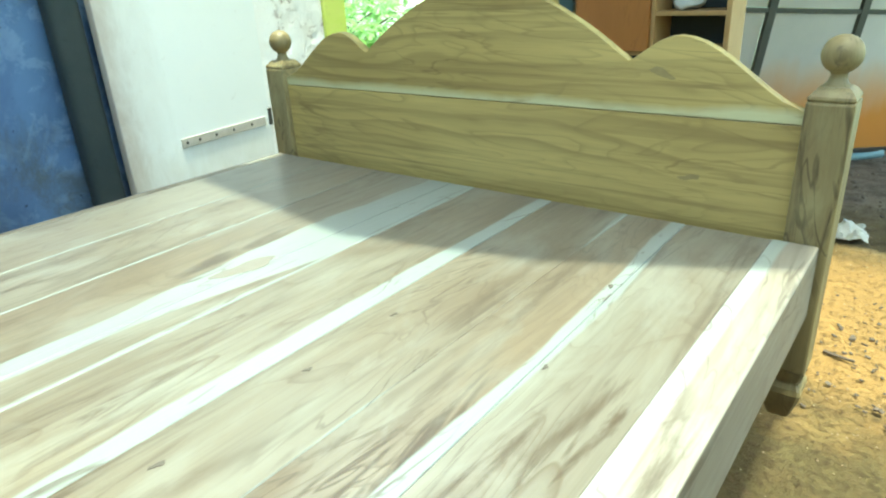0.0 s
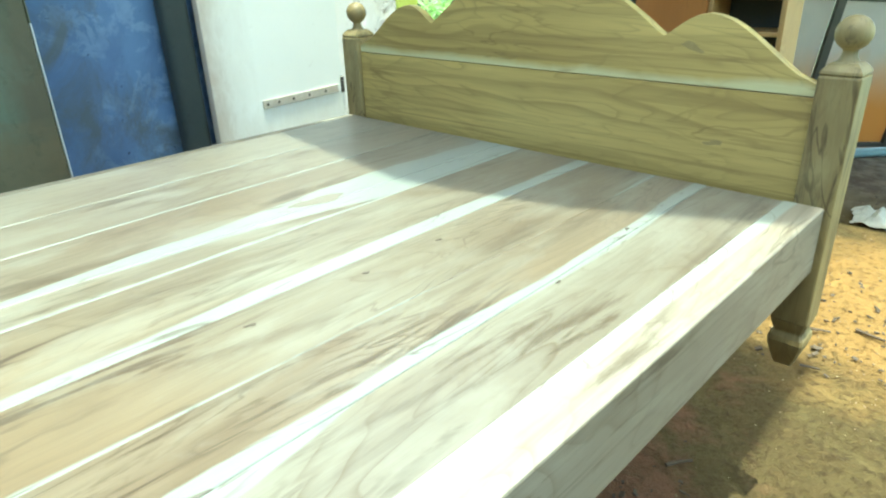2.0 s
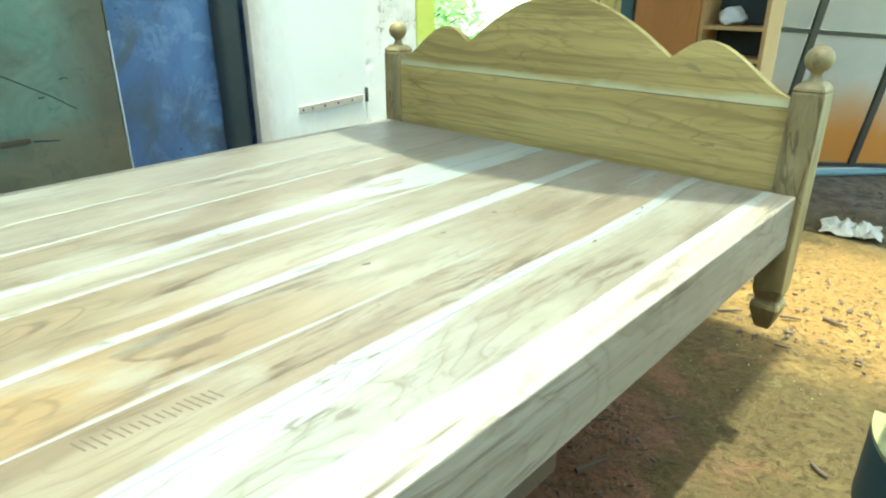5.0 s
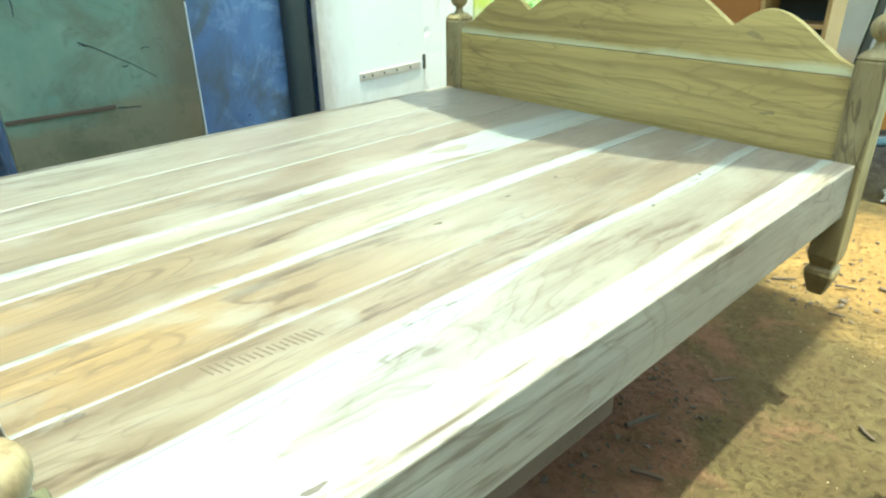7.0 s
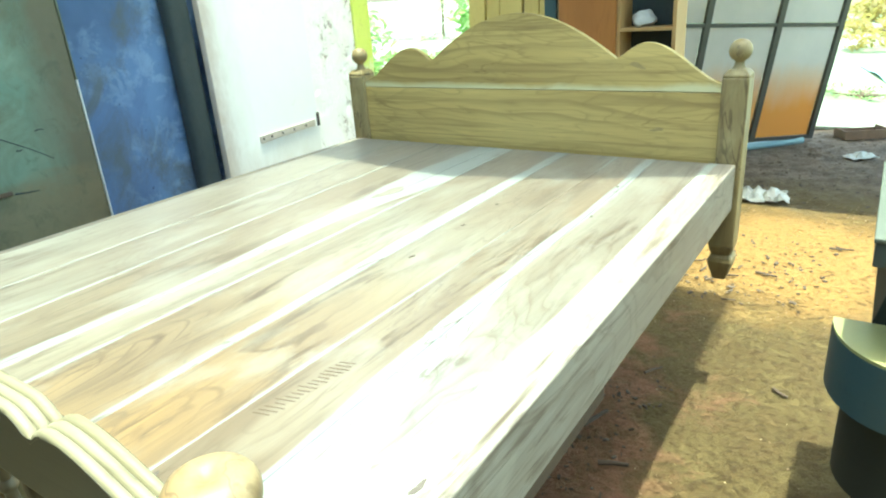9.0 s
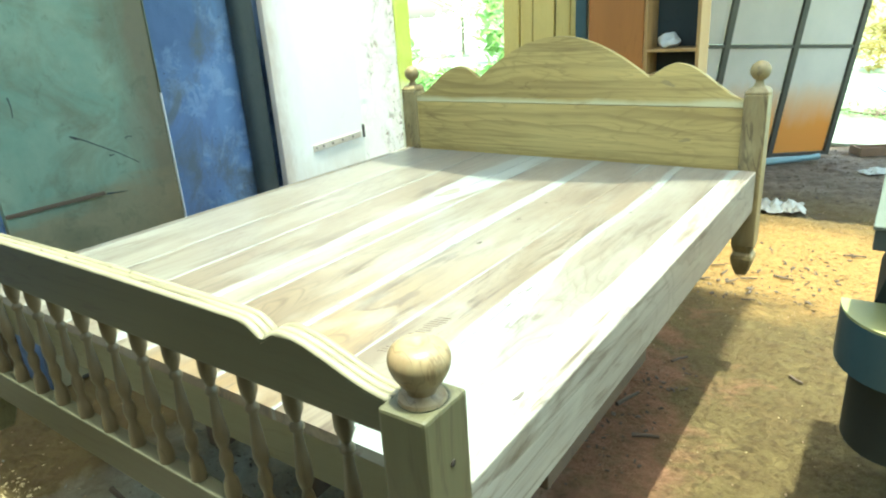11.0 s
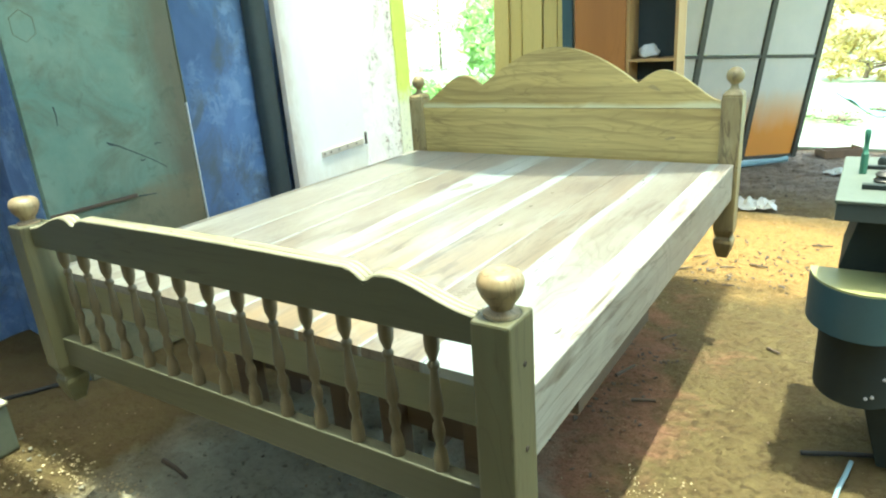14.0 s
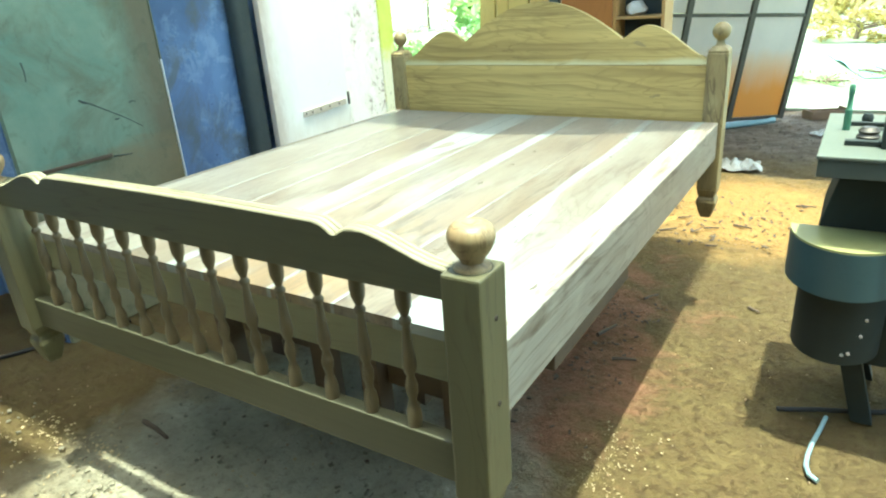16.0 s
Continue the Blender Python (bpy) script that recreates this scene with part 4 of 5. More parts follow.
for pts, r in ((((0.850, 0.620), (0.90, 0.596), (0.96, 0.560), (1.04, 0.512), (1.115, 0.458)), 0.005), (((0.848, 0.622), (0.866, 0.606), (0.89, 0.602)), 0.006), (((1.075, 0.574), (1.092, 0.579), (1.108, 0.574)), 0.005),
               (((0.66, 0.80), (0.664, 0.765), (0.66, 0.725)), 0.005), (((0.94, 0.357), (0.98, 0.352), (1.03, 0.348)), 0.006), (((0.99, 0.515), (1.0, 0.512), (1.012, 0.515)), 0.006)):
    part("scratch", tube([(WALL_X + 0.0345, y, z) for y, z in pts], r * 0.65, 6, None, 0.6), dark_slate, green_door, "dark scratch in the paint")
part("ledge", block(WALL_X + 0.0355, WALL_X + 0.046, 0.536, 0.93, 0.356, 0.372, 0.003), grey_wood, green_door, "narrow weathered ledge")
hexa = [(WALL_X + 0.0352, 0.625 + 0.05 * math.cos(radians(60 * k + 30)), 1.115 + 0.06 * math.sin(radians(60 * k + 30))) for k in range(7)]
part("sticker_trace", tube(hexa, 0.002, 6), brown_grime, green_door, "faint outline of a removed sticker")
# dark rounded strip added where the open white door shades the wall
solid("door_shade_strip", block(WALL_X + 0.003, WALL_X + 0.09, 1.735, 1.850, FLOOR - 0.02, 2.2, 0.038, None, 5), dark_slate, "dark rounded strip in place of the open door's shade on the blue wall", "post", smooth=True)

white_door = thing("white_door", "white painted door leaf standing open against the wall", "door", (-2.262, 1.860, 0), 8.2)
part("leaf", block(-0.036, 0.0, 0.0, 0.768, FLOOR, 1.85, 0.006), door_white, white_door)
strap = part("strap_hinge", block(0.0005, 0.006, 0.25, 0.73, 0.306, 0.344, 0.002), strap_steel, white_door, "pale iron strap hinge")
for y in (0.275, 0.34, 0.43, 0.53, 0.64):
    part("bolt", lathe([(0.006, 0), (0.006, 0.003), (0.003, 0.005)], 8), steel, strap, "", (0, 0, 0)).matrix_local = pose(0.006, y, 0.325, 0, 90, 0)
part("pintle", lathe([(0.011, 0), (0.011, 0.075), (0.006, 0.08)], 10), steel, white_door, "dark iron hinge pin", (0.0, 0.765, 0.30), True)

# ---- far end: planks, cabinet, leaning frame ----
for i, (x, w) in enumerate(((-1.855, 0.12), (-1.73, 0.09), (-1.635, 0.15), (-1.48, 0.10), (-1.375, 0.055))):
    ob = solid("leaning_plank", block(0, w - 0.006, 0, 0.028, 0, 2.4, 0.003), plank_wood, "pale yellow sawn plank leaning against the wall", "plank", group="leaning planks")
    ob.matrix_world = pose(x, 3.47 + 0.012 * (i % 2), FLOOR, -2.4, 0, 0)
solid("blue_board", block(-1.315, -1.245, 3.46, 3.49, FLOOR, 1.9, 0.003), machine_blue, "narrow dark blue board beside the cabinet", "board")

cabinet = thing("shelf_cabinet", "orange wooden cabinet with open shelves", "cabinet", (-1.215, 3.43, 0))
part("side_panel", block(0.0, 0.018, 0.0, 0.2, FLOOR + 0.05, 1.8, 0.002), shop_wood, cabinet)
part("door", block(0.019, 0.333, -0.012, 0.008, 0.575, 1.8, 0.002), shop_wood, cabinet, "plain orange wooden door")
part("divider", block(0.335, 0.353, 0.0, 0.2, FLOOR + 0.05, 1.8, 0.002), edge_wood, cabinet)
part("side_panel", block(0.627, 0.647, 0.0, 0.2, FLOOR + 0.05, 1.8, 0.002), edge_wood, cabinet)
part("back_panel", block(0.018, 0.627, 0.192, 0.2, FLOOR + 0.05, 1.8), dark_slate, cabinet, "dark back panel")
for z in (FLOOR + 0.06, 0.1, 0.572, 0.712, 1.16, 1.5, 1.78):
    part("shelf", block(0.3535, 0.6265, 0.003, 0.191, z, z + 0.017, 0.0015), edge_wood, cabinet)
part("shelf", block(0.0185, 0.3345, 0.003, 0.191, 0.556, 0.573, 0.0015), edge_wood, cabinet)
part("kick_board", block(0.0185, 0.6265, 0.02, 0.035, FLOOR, FLOOR + 0.05), edge_wood, cabinet)

bag = bmesh.new()
bmesh.ops.create_icosphere(bag, subdivisions=4, radius=0.062)
for v in bag.verts:
    v.co.z *= 0.95 if v.co.z > 0 else 0.5
    v.co.z = max(v.co.z, -0.025)
rumple(bag, 0.018, 22, 3.0)
solid("plastic_bag", bag, pale_plastic, "crumpled white plastic bag on the cabinet shelf", "bag", (-0.765, 3.53, 0.754), smooth=True)

# leaning steel frame with cloudy sheets
frame_m = Matrix(((0.62, -0.77, 0.150, -0.118), (0.785, 0.61, -0.118, 6.06), (-0.05, 0.0, 0.98, FLOOR + 0.04), (0, 0, 0, 1)))
gate = new("sheeted_frame")
gate.matrix_world = frame_m
tagged(gate, "dark steel frame with cloudy sheets leaning in the opening", "screen")
for u in (0.0, -0.61, -1.27):
    part("upright", block(u - 0.026, u + 0.026, -0.014, 0.014, 0.0, 2.2, 0.002), steel, gate)
for v in (0.015, 0.91, 1.62, 2.185):
    for u0, u1 in ((-1.55, -1.297), (-1.243, -0.637), (-0.583, -0.027)):
        part("rail", block(u0, u1, -0.011, 0.011, v - 0.014, v + 0.014, 0.002), steel, gate)
for u0, u1 in ((-1.55, -1.298), (-1.242, -0.638), (-0.582, -0.028)):
    for v0, v1 in ((0.03, 0.895), (0.925, 1.605), (1.635, 2.17)):
        bm = block(u0, u1, 0.012, 0.016, 0, v1 - v0)
        part("sheet", bm, pane_mat if v0 < 0.1 else pane_clean, gate, "cloudy sheet turning orange below" if v0 < 0.1 else "", (0, 0, v0))
solid("pipe", tube([(-1.1, 5.0, FLOOR + 0.03), (-0.5, 5.66, FLOOR + 0.03), (-0.16, 6.0, FLOOR + 0.032)], 0.03, 10), teal_pipe, "pale blue plastic pipe lying at the frame's foot", "pipe", smooth=True)

# ---- machine beside the bed ----
mach = thing("woodworking_machine", "small woodworking machine with pale table and blue drum housing", "machine")
TZ = 0.492
part("table", block(0.394, 1.05, 1.20, 1.80, TZ - 0.010, TZ, 0.003), machine_table, mach)
part("table_skirt", block(0.398, 1.046, 1.205, 1.795, TZ - 0.058, TZ - 0.0105, 0.003), machine_grey, mach)
bm = block(0.462, 1.0, 1.375, 1.72, 0.235, TZ - 0.0585, 0.004)
for v in bm.verts:
    if v.co.z < 0.3:
        v.co.x = 0.73 + (v.co.x - 0.73) * 1.16
part("body", bm, machine_black, mach)
part("fence_bar", block(0.45, 0.80, 1.335, 1.36, TZ + 0.0005, TZ + 0.014, 0.002), machine_black, mach)
part("fence_bar", block(0.44, 0.75, 1.60, 1.618, TZ + 0.0005, TZ + 0.012, 0.002), machine_black, mach)
part("spindle", lathe([(0.010, 0), (0.010, 0.06), (0.0075, 0.063), (0.0065, 0.10), (0.008, 0.104), (0.008, 0.128), (0.005, 0.133)], 12), machine_green, mach, "green handled spindle", (0.448, 1.54, TZ), True)
part("clamp_block", block(0.535, 0.605, 1.31, 1.39, TZ + 0.0005, TZ + 0.08, 0.004), machine_black, mach)
part("clamp_stem", block(0.555, 0.582, 1.55, 1.58, TZ + 0.0005, TZ + 0.075, 0.002), machine_black, mach)
part("clamp_arm", block(0.535, 0.635, 1.54, 1.59, TZ + 0.0755, TZ + 0.115, 0.004), machine_black, mach)
part("clamp_knob", block(0.565, 0.61, 1.55, 1.58, TZ + 0.1155, TZ + 0.14, 0.004), machine_black, mach)
part("coil", lathe([(0.026, 0), (0.031, 0.007), (0.023, 0.014), (0.028, 0.022), (0.018, 0.032)], 12), steel, mach, "", (0.505, 1.44, TZ), True)
part("knob", lathe([(0.014, 0), (0.017, 0.012), (0.011, 0.025)], 10), machine_black, mach, "", (0.50, 1.68, TZ), True)


def drum(r, z0, z1, cx, cy, bev):
    """A half-round housing, flat at its back."""
    pts = []
    for i in range(25):
        a = math.pi + math.pi * i / 24
        pts.append((cx + r * math.cos(a), cy + r * 1.28 * math.sin(a)))
    bm = bmesh.new()
    lo = [bm.verts.new((x, y, z0)) for x, y in pts]
    hi = [bm.verts.new((x, y, z1)) for x, y in pts]
    bm.faces.new(lo[::-1])
    bm.faces.new(hi)
    n = len(pts)
    for i in range(n):
        bm.faces.new((lo[i], lo[(i + 1) % n], hi[(i + 1) % n], hi[i]))
    if bev:
        bmesh.ops.bevel(bm, geom=[e for e in bm.edges if abs(e.verts[0].co.z - e.verts[1].co.z) < 1e-6], offset=bev, segments=2, affect="EDGES")
    return bm


part("drum_housing", drum(0.152, 0.100, 0.236, 0.500, 1.372, 0.005), machine_blue, mach, "blue half-round drum housing", smooth=True)
part("drum_cover", drum(0.1515, 0.2365, 0.243, 0.500, 1.372, 0), machine_cream, mach, "worn cream painted cover plate")
part("motor", drum(0.118, -0.125, 0.0995, 0.507, 1.378, 0.008), machine_black, mach, "black motor casing", smooth=True)
part("column", block(0.50, 0.95, 1.385, 1.66, -0.19, 0.234, 0.004), machine_black, mach)
for x, y in ((0.56, 1.43), (0.90, 1.43), (0.56, 1.63), (0.90, 1.63)):
    bm = block(x - 0.03, x + 0.03, y - 0.025, y + 0.025, FLOOR, -0.1905, 0.003)
    for v in bm.verts:
        if v.co.z < -0.3:
            v.co.y += -0.02 if y < 1.5 else 0.06
            v.co.x += 0.06 if x < 0.7 else 0.03
    part("leg", bm, machine_black, mach)
for x, z in ((0.575, 0.02), (0.568, -0.03), (0.545, -0.085), (0.53, -0.09)):
    part("bolt", lathe([(0.005, 0), (0.005, 0.004), (0.003, 0.006)], 8), strap_steel, mach, "bright bolt head").matrix_local = pose(x, 1.378 - 0.118 * 1.28 * math.sqrt(max(0.05, 1 - ((x - 0.507) / 0.118) ** 2)), z, 90, 0, 0)

cable = [(0.385 + 0.40 * k, 1.345 + 0.03 * math.sin(k * 5) + 0.26 * k * k, FLOOR + 0.008) for k in [i / 14 for i in range(15)]]
solid("power_cable", tube(cable, 0.008, 8), rubber, "black power cable lying on the earth floor", "cable", smooth=True)
hook = [(0.525, 1.36), (0.512, 1.28), (0.497, 1.20), (0.489, 1.13), (0.489, 1.085), (0.500, 1.05), (0.522, 1.033)]
solid("bent_pipe", tube([(x, y, FLOOR + 0.010) for x, y in hook], 0.0072, 10), teal_pipe, "bent pale blue pipe lying on the floor", "pipe", smooth=True)

# low painted block at the other end of the footboard
low = thing("painted_block", "low painted block with pale top and grey-green sides", "block", (-2.31, -0.105, FLOOR), 3)
part("base", block(-0.2, 0.2, -0.2, 0.2, 0, 0.19, 0.012), worn("grey_green_block_paint", (0.13, 0.15, 0.105), (0.17, 0.19, 0.135), (0.07, 0.08, 0.055), 0.6, 6.0, 0.6, 0.1), low)
part("top", block(-0.204, 0.204, -0.204, 0.204, 0.1905, 0.205, 0.006), worn("pale_block_top", (0.50, 0.46, 0.31), (0.43, 0.40, 0.27), (0.25, 0.23, 0.16), 0.7, 8.0, 0.6, 0.1), low, "pale painted top")

# benches that carry the bed clear of the floor
def bench(x0, x1, y0, y1, inset=0.06):
    top = 0.2575
    ob = thing("work_bench", "dark rough timber bench under the bed", "bench", group="benches under the bed")
    part("top", block(x0, x1, y0, y1, top - 0.085, top, 0.004), grey_wood, ob)
    for x in (x0 + 0.06, x1 - inset):
        for y in (y1 - 0.30, y1 - 0.06):
            part("leg", block(x - 0.035, x + 0.035, y - 0.035, y + 0.035, FLOOR - 0.01, top - 0.0855, 0.004), grey_wood, ob)
    part("stretcher", block(x0 + 0.0955, x1 - inset - 0.0355, (y0 + y1) / 2 - 0.02, (y0 + y1) / 2 + 0.02, -0.2, -0.13, 0.003), grey_wood, ob)
    return ob


bench(-0.78, -0.012, 0.42, 0.95, 0.40)
bench(-1.50, -0.90, 0.50, 0.98)
bench(-1.505, -1.12, 1.55, 1.85)
for x, y, z, w, d, h, turn in ((-1.2, 1.25, 0.0, 0.5, 0.10, 0.09, 22),):
    solid("timber_offcut", block(-w / 2, w / 2, -d / 2, d / 2, 0, h, 0.003), grey_wood, "dark rough timber offcut lying under the bed", "timber", (x, y, FLOOR + z - 0.006), turn, group="offcuts under the bed")

# ---- litter ----
def stick(p, q, r):
    a, b = Vector(p), Vector(q)
    mid = (a + b) / 2 + Vector((random.uniform(-1, 1), random.uniform(-1, 1), 0)) * 0.006
    return tube([a, mid, b], r, 6, None, 0.7)


for x, y, a, n, r in ((-0.345, 2.885, 40, 0.10, 0.006), (-0.20, 2.93, 62, 0.09, 0.005), (-0.13, 2.99, 20, 0.08, 0.006), (0.02, 3.07, -12, 0.10, 0.007), (-0.26, 3.03, 80, 0.08, 0.005),
                      (-0.31, 3.12, 30, 0.07, 0.005), (0.30, 3.55, 10, 0.11, 0.006), (-0.08, 2.72, 15, 0.06, 0.005), (0.22, 2.05, -35, 0.06, 0.006), (-0.28, 1.62, 70, 0.12, 0.009),
                      (-0.15, 1.43, 20, 0.09, 0.008), (-1.45, 0.30, -8, 0.16, 0.010), (-0.2, 2.0, 55, 0.08, 0.006)):
    dx, dy = math.cos(radians(a)) * n / 2, math.sin(radians(a)) * n / 2
    solid("twig", stick((x - dx, y - dy, FLOOR + r), (x + dx, y + dy, FLOOR + r), r), grey_wood, "small dark stick lying on the earth", "stick", group="sticks on the floor")
solid("floor_rod", tube([(-2.75, -0.05, FLOOR + 0.01), (-2.52, 0.33, FLOOR + 0.01), (-2.30, 0.78, FLOOR + 0.01)], 0.009, 8), rubber, "thin dark rod lying on the floor", "rod")


def crumple(sx, sy, sz, seed):
    bm = bmesh.new()
    bmesh.ops.create_grid(bm, x_segments=26, y_segments=18, size=0.5)
    for v in bm.verts:
        p = Vector((v.co.x * 3.3 + seed, v.co.y * 3.3, seed))
        h = abs(noise.noise(p)) + 0.5 * abs(noise.noise(p * 2.3)) + 0.22 * abs(noise.noise(p * 5.1))
        edge = 1 - max(abs(v.co.x), abs(v.co.y)) * 1.4
        v.co = (v.co.x * sx + 0.02 * noise.noise(p * 1.7), v.co.y * sy + 0.02 * noise.noise(p * 2.1 + Vector((9, 0, 0))), 0.004 + max(h * max(edge, 0.15), 0) * sz)
    r = bmesh.ops.extrude_face_region(bm, geom=bm.faces[:])
    for g in r["geom"]:
        if isinstance(g, bmesh.types.BMVert):
            g.co.z += 0.003
    return bm


solid("crumpled_wrapper", crumple(0.30, 0.24, 0.12, 1.3), pale_plastic, "crumpled white wrapper lying on the earth by the bed", "wrapper", (-0.20, 4.33, FLOOR), 10, smooth=True)
solid("crumpled_wrapper", crumple(0.2, 0.14, 0.08, 4.1), pale_plastic, "small torn white wrapper lying on the earth", "wrapper", (0.28, 5.6, FLOOR), 40, smooth=True)
box = thing("broken_box", "low brown broken wooden box on the ground", "box", (0.24, 6.38, FLOOR), 30)
part("side", block(-0.17, 0.17, -0.10, -0.085, 0.0, 0.075, 0.002), rust_brown, box)
part("side", block(-0.17, 0.17, 0.085, 0.10, 0.0, 0.06, 0.002), rust_brown, box)
part("end", block(-0.17, -0.156, -0.0845, 0.0845, 0.0, 0.07, 0.002), rust_brown, box)
part("end", block(0.156, 0.17, -0.0845, 0.0845, 0.0, 0.085, 0.002), rust_brown, box)
part("base", block(-0.155, 0.155, -0.0845, 0.0845, 0.002, 0.012), rust_brown, box)


def scatter(name, count, spots, size, material, label, category, seed, flat=0.4):
    rng = random.Random(seed)
    verts, faces = [], []
    for _ in range(count):
        x0, x1, y0, y1 = rng.choice(spots)
        c = Vector((rng.uniform(x0, x1), rng.uniform(y0, y1), FLOOR))
        s = size * rng.uniform(0.4, 1.3)
        m = Euler((rng.uniform(-0.4, 0.4), rng.uniform(-0.4, 0.4), rng.uniform(0, 6.28))).to_matrix()
        dims = (s, s * rng.uniform(0.25, 0.9), s * flat * rng.uniform(0.4, 1.0))
        base = len(verts)
        for sx in (-1, 1):
            for sy in (-1, 1):
                for sz in (-1, 1):
                    v = m @ Vector((sx * dims[0] * rng.uniform(0.6, 1) / 2, sy * dims[1] * rng.uniform(0.6, 1) / 2, sz * dims[2] / 2))
                    verts.append(tuple(c + v + Vector((0, 0, dims[2] * 0.45))))
        for f in ((0, 1, 3, 2), (4, 6, 7, 5), (0, 4, 5, 1), (2, 3, 7, 6), (0, 2, 6, 4), (1, 5, 7, 3)):
            faces.append(tuple(base + k for k in f))
    me = bpy.data.meshes.new(name)
    me.from_pydata(verts, [], faces)
    me.materials.append(material)
    return tagged(new(name, me), label, category, kind="stuff")


scatter("wood_chips", 300, ((-2.1, -1.3, -0.3, 0.3), (-2.0, -1.55, -0.3, 0.15), (-2.0, -1.4, 0.09, 0.2), (-1.9, -1.5, 0.08, 0.19), (-1.4, 0.0, 0.0, 0.8)), 0.011, chip_wood, "pale wood shavings on the floor before the footboard", "shavings", 5, 0.25)
scatter("dust_clods", 700, ((-0.6, 1.2, 0.3, 6.2), (-0.3, 0.5, 2.6, 4.4), (-2.6, 0.0, -0.2, 1.6)), 0.007, stone_mat, "clods and pebbles on the earth floor", "pebbles", 6, 0.6)
scatter("grey_crumbs", 520, ((-2.2, -0.3, -0.5, 0.2), (-1.7, -0.4, -0.3, 0.9), (-1.4, -0.5, -0.35, 0.05)), 0.016, clod_grey, "grey crumbs of earth and bark strewn on the floor", "crumbs", 13, 0.35)
scatter("pale_crumbs", 170, ((-0.2, 0.6, 0.8, 4.4), (-0.4, 0.9, 3.0, 6.0)), 0.006, chip_wood, "pale crumbs of wood on the earth floor", "crumbs", 7, 0.4)
scatter("dark_debris", 160, ((-0.5, -0.08, 0.8, 2.1), (-0.35, -0.15, 1.2, 1.7), (-1.5, -0.2, 0.3, 1.8), (-0.4, -0.1, 1.75, 1.95)), 0.017, grey_wood, "dark scraps of bark and wood under the bed", "debris", 9, 0.3)
scatter("sawdust_crumbs", 150, ((-0.12, 0.12, 0.6, 1.05), (-0.05, 0.05, 0.7, 1.0)), 0.007, chip_wood, "pale crumbs of wood beside the bed", "crumbs", 11, 0.4)
scatter("leaf_litter", 420, ((-0.4, 0.9, 4.2, 6.4), (-0.3, 0.7, 4.6, 6.2), (-0.4, 0.3, 2.7, 3.6)), 0.022, grey_wood, "dark bits of bark and leaf on the ground", "litter", 8, 0.25)

# small marks on the bed: peg ends and a knot hole
for y in (FOOT_Y + 0.004,):
    for z in (0.475, 0.315):
        part("peg", lathe([(0.005, 0), (0.005, 0.0015), (0.002, 0.002)], 8), hole_black, bed, "dark peg end").matrix_local = pose(FP[0] + 0.0352, y, z, 0, 90, 0)

knot_wood = worn("knot_wood", (0.13, 0.11, 0.09), (0.09, 0.075, 0.06), (0.05, 0.04, 0.035), 0.5, 60.0, 0.6, 0.05)


def knot(x, y, z, r, long, upright=False, turn=0.0, wood=None):
    """A small dark knot, a hair proud of its board, ragged and drawn out along the grain."""
    bm = lathe([(r, 0), (r * 0.95, 0.0004), (r * 0.6, 0.0005)], 16)
    for v in bm.verts:
        a = math.atan2(v.co.y, v.co.x)
        k = 1 + 0.3 * math.sin(2 * a + x * 40) + 0.2 * math.sin(3 * a + y * 60) + 0.12 * math.sin(5 * a)
        v.co.x, v.co.y = v.co.x * k, v.co.y * k * long
    ob = part("knot", bm, wood or knot_wood, bed, "small dark knot in the wood")
    ob.matrix_local = pose(x, y, z) @ (pose(0, 0, 0, 90, 0, 0) if upright else pose(0, 0, 0)) @ pose(0, 0, 0, 0, 0, turn)


for x, y, r, long in ((-0.486, 1.377, 0.0035, 1.8), (-0.482, 1.19, 0.004, 1.5), (-0.478, 0.961, 0.0045, 1.9), (-0.210, 1.375, 0.0035, 1.6), (-0.238, 1.65, 0.004, 1.9), (-0.345, 0.20, 0.006, 1.8)):
    knot(x, y, DECK_Z + 0.0006, r, long)
# an island of heartwood in the wide sapwood, and the cross strokes that a saw left on one plank
island = lathe([(0.022, 0), (0.0215, 0.0004), (0.012, 0.0005)], 24)
for bm, long, skew in ((island, 3.0, 0.12),):
    for v in bm.verts:
        a = math.atan2(v.co.y, v.co.x)
        k = 1 + 0.16 * math.sin(3 * a + 1.0) + 0.1 * math.sin(5 * a)
        v.co.x, v.co.y = v.co.x * k + skew * v.co.y * long, v.co.y * k * long
part("heartwood_island", island, worn("greyed_heartwood", (0.23, 0.21, 0.18), (0.20, 0.17, 0.14), (0.15, 0.12, 0.09), 0.4, 30.0, 0.5, 0.05), bed, "grey oval of heartwood", (-0.858, 1.365, DECK_Z + 0.0006))
stroke_wood = worn("scored_wood", (0.12, 0.095, 0.07), (0.15, 0.12, 0.09), (0.09, 0.07, 0.05), 0.5, 60.0, 0.6, 0.05)
for k in range(17):
    w = 0.009 + 0.010 * random.random()
    part("saw_mark", block(-w, w, -0.0012, 0.0012, 0, 0.0003), stroke_wood, bed, "").matrix_local = pose(-0.320 + 0.0012 * k + 0.006 * random.random(), 0.365 + 0.0105 * k, DECK_Z + 0.0006, 0, 0, 14)
knot(-0.028, 0.352, DECK_Z + 0.0007, 0.006, 2.2)
headboard_knot = worn("headboard_knot_wood", (0.40, 0.31, 0.13), (0.30, 0.23, 0.10), (0.22, 0.16, 0.07), 0.5, 60.0, 0.6, 0.05)
knot(-0.312, BED_Y1 + 0.0178, 0.702, 0.008, 3.0, True, 80, headboard_knot)
knot(-0.237, BED_Y1 + 0.0178, 0.497, 0.006, 3.4, True, 93, headboard_knot)

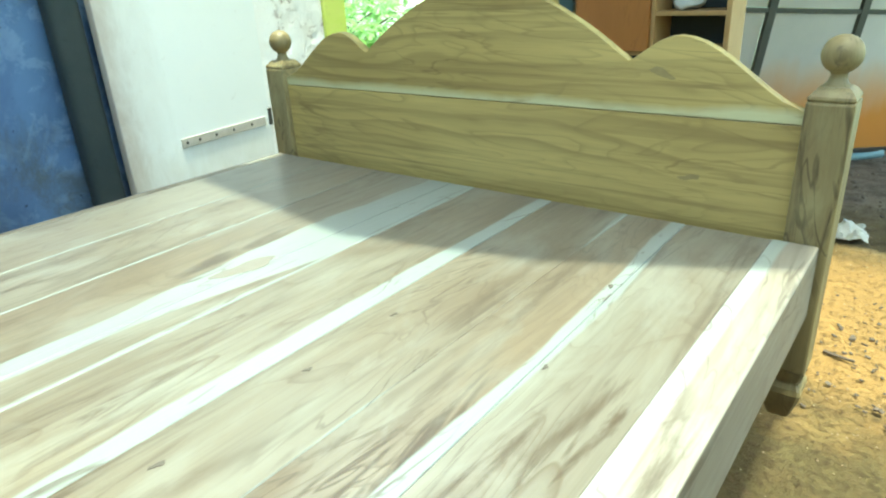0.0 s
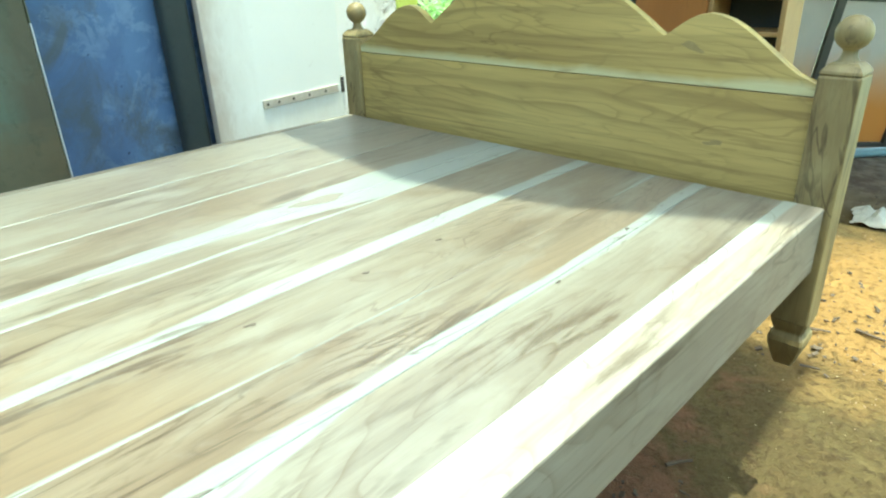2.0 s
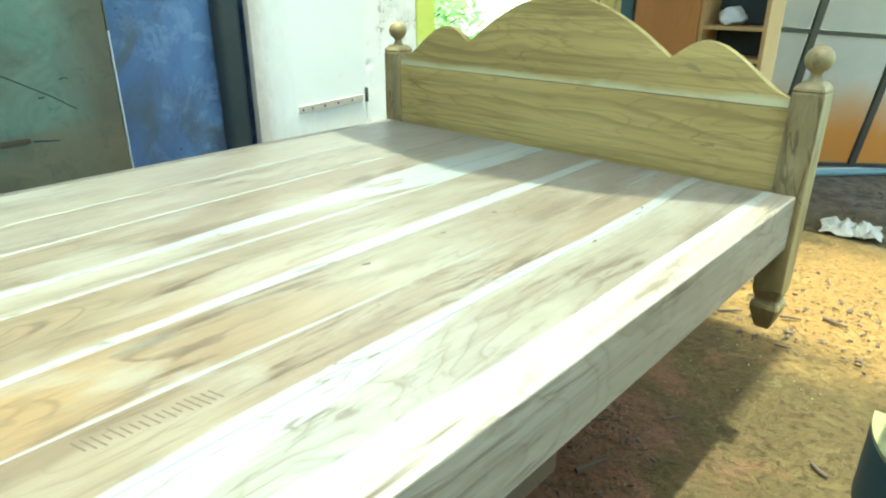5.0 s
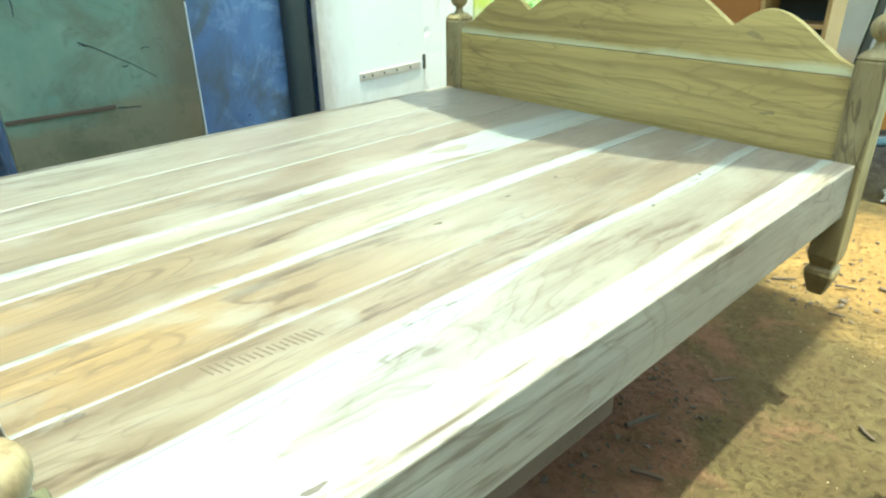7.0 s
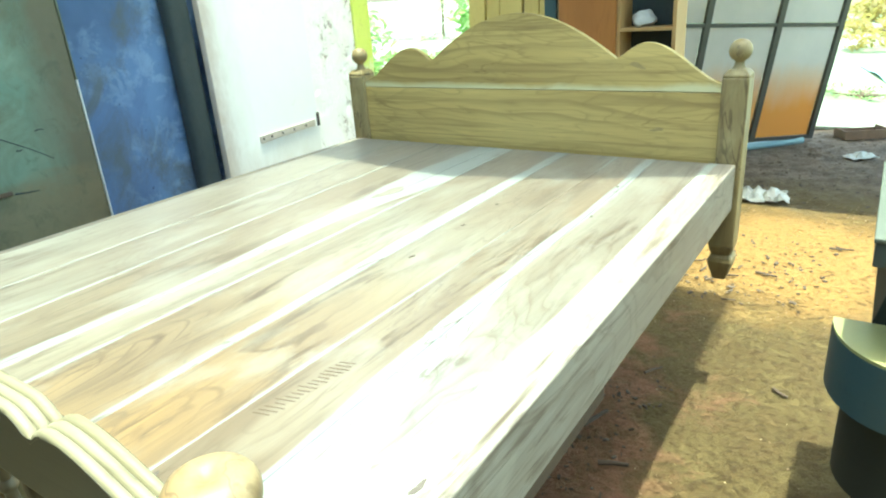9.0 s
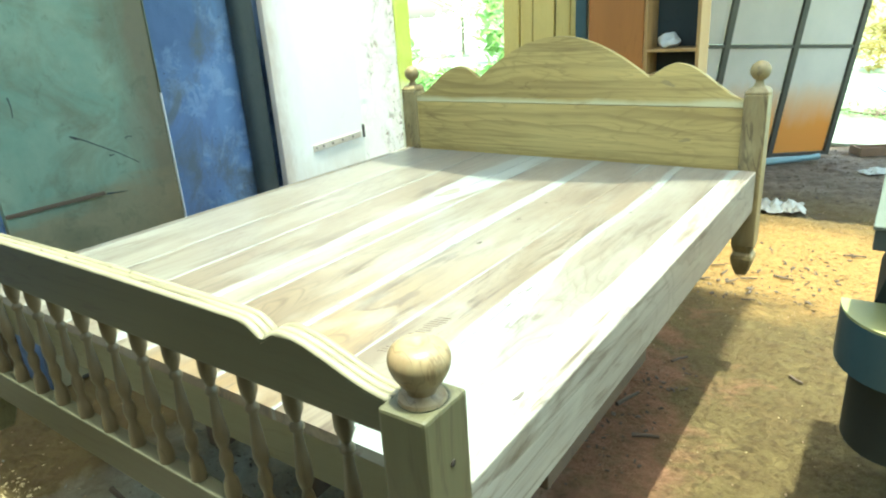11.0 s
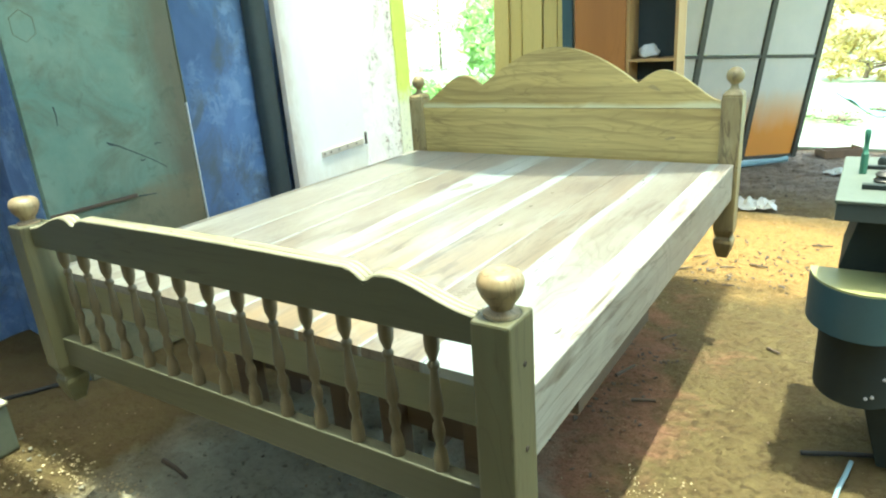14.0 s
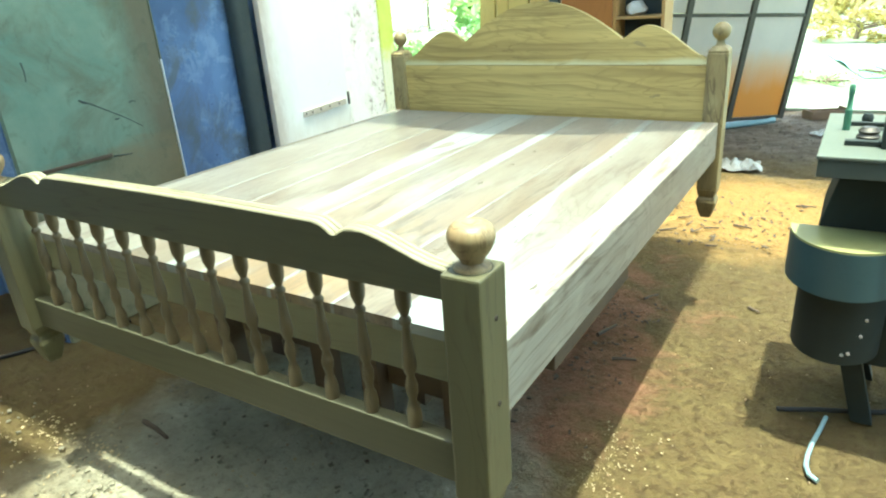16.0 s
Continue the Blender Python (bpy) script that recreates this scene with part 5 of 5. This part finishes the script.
# ---- outside ----
def leafy(name, at, height, spread, count, leaf, seed, mat, label):
    rng = random.Random(seed)
    tree = thing(name, label, "shrub", at)
    trunk = tube([(0, 0, -0.02), (0.03, 0.02, height * 0.3), (0.0, 0.05, height * 0.65)], 0.05, 8, None, 0.5)
    for k in range(6):
        a = rng.uniform(0, 6.28)
        z = height * rng.uniform(0.2, 0.6)
        part("branch", tube([(0.02, 0.02, z), (math.cos(a) * spread * 0.4, math.sin(a) * spread * 0.4, z + height * 0.15), (math.cos(a) * spread * 0.8, math.sin(a) * spread * 0.8, z + height * 0.28)], 0.018, 6, None, 0.4), bark, tree)
    part("trunk", trunk, bark, tree)
    verts, faces = [], []
    clumps = [(rng.uniform(-1, 1), rng.uniform(-1, 1), rng.uniform(0.08, 1.0)) for _ in range(22)]
    for _ in range(count):
        cx, cy, cz = rng.choice(clumps)
        c = Vector((cx * spread * 0.8 + rng.gauss(0, spread * 0.16), cy * spread * 0.8 + rng.gauss(0, spread * 0.16), max(0.05, cz * height + rng.gauss(0, height * 0.07))))
        m = Euler((rng.uniform(-0.9, 0.9), rng.uniform(-0.9, 0.9), rng.uniform(0, 6.28))).to_matrix()
        s = leaf * rng.uniform(0.6, 1.3)
        pts = ((-0.5, 0, 0), (-0.15, 0.2, 0.05), (0.25, 0.16, 0.03), (0.5, 0, -0.08), (0.25, -0.16, 0.03), (-0.15, -0.2, 0.05))
        b = len(verts)
        verts += [tuple(c + m @ (Vector(p) * s)) for p in pts]
        faces += [(b, b + 1, b + 2, b + 3), (b, b + 3, b + 4, b + 5)]
    me = bpy.data.meshes.new("crown")
    me.from_pydata(verts, [], faces)
    me.materials.append(mat)
    crown = new("crown", me)
    crown.parent = tree
    return tree


for i, (x, y, h, s, n, lf) in enumerate(((-3.7, 7.4, 1.5, 0.55, 420, 0.2), (-5.4, 10.6, 1.8, 0.8, 500, 0.22), (-6.9, 13.5, 2.4, 1.0, 500, 0.28), (-5.1, 7.3, 0.45, 0.5, 380, 0.16), (-5.9, 8.3, 0.5, 0.6, 420, 0.17), (-4.7, 8.6, 0.6, 0.6, 420, 0.17), (-6.1, 7.0, 1.15, 0.7, 560, 0.15), (-7.2, 7.9, 1.2, 0.8, 560, 0.16), (-5.5, 6.6, 0.8, 0.5, 420, 0.13))):
    leafy("shrub", (x, y, FLOOR + 0.02), h, s, n, lf, 20 + i, leaf_green, "sunlit green leafy shrub outside the doorway")
for i, (x, y, h, s, n, lf) in enumerate(((0.3, 13.5, 0.5, 0.9, 900, 0.12), (2.6, 15.5, 1.2, 1.2, 1500, 0.15), (-2.0, 17.0, 1.6, 1.5, 1600, 0.18), (4.6, 17.5, 1.8, 1.6, 1600, 0.18), (1.0, 21.0, 1.5, 2.0, 1800, 0.2))):
    leafy("shrub", (x, y, FLOOR + 0.02), h, s, n, lf, 40 + i, leaf_pale, "green leafy shrub at the far side of the yard")

for i, (x, y, h, s, n, lf) in enumerate(((0.15, 8.2, 0.10, 0.35, 160, 0.05), (0.75, 8.9, 0.12, 0.4, 180, 0.05), (-0.35, 8.5, 0.10, 0.3, 140, 0.05))):
    leafy("weed_clump", (x, y, FLOOR + 0.02), h, s, n, lf, 60 + i, leaf_green, "low green weeds at the edge of the sunlit yard")
for i, (x, y, h, s) in enumerate(((-8.0, 17.5, 3.4, 2.2), (-13.0, 20.0, 3.8, 2.8))):
    leafy("tree", (x, y, FLOOR + 0.02), h, s, 700, 0.36, 80 + i, leaf_glare, "leafy tree beyond the doorway, its leaves whitened for sun glare")

# earth bank beyond the yard and a tarpaulin heaped in front of it
bank = bmesh.new()
bmesh.ops.create_grid(bank, x_segments=80, y_segments=12, size=0.5)
for v in bank.verts:
    u, w = (v.co.x + 0.5) * 28 - 5, v.co.y + 0.5
    p = Vector((u * 0.35, w * 3, 0))
    v.co = (u, 23.0 + w * 4 + noise.noise(p) * 0.8, FLOOR - 0.05 + 3.4 * (w ** 0.7) * (0.8 + 0.35 * noise.noise(p * 0.7)) if w > 0.001 else FLOOR - 0.05)
solid("earth_bank", bank, worn("bank_soil", (0.46, 0.38, 0.20), (0.24, 0.30, 0.12), (0.14, 0.11, 0.06), 0.95, 0.8, 0.8, 0.5), "sunlit yellow-brown earth bank beyond the yard", "bank", kind="structure", smooth=True)


def heap(sx, sy, sz, seed):
    """A sheet thrown over a low heap, in soft folds."""
    bm = bmesh.new()
    bmesh.ops.create_grid(bm, x_segments=36, y_segments=28, size=0.5)
    for v in bm.verts:
        p = Vector((v.co.x * 2.2 + seed, v.co.y * 2.2, seed))
        rim = max(0.0, 1 - (v.co.x ** 2 + v.co.y ** 2) * 3.6)
        fold = 0.75 + 0.35 * noise.noise(p) + 0.10 * noise.noise(p * 3.0)
        v.co = (v.co.x * sx, v.co.y * sy, 0.01 + sz * rim * fold)
    r = bmesh.ops.extrude_face_region(bm, geom=bm.faces[:])
    for g in r["geom"]:
        if isinstance(g, bmesh.types.BMVert):
            g.co.z += 0.004
    return bm


solid("tarpaulin", heap(3.6, 2.6, 0.5, 7.7), worn("turquoise_tarp", (0.24, 0.52, 0.48), (0.36, 0.60, 0.56), (0.30, 0.50, 0.46), 0.6, 2.0, 0.5, 0.1), "turquoise tarpaulin heaped in the sunlit yard", "tarpaulin", (2.0, 10.3, FLOOR + 0.03), 12, smooth=True)
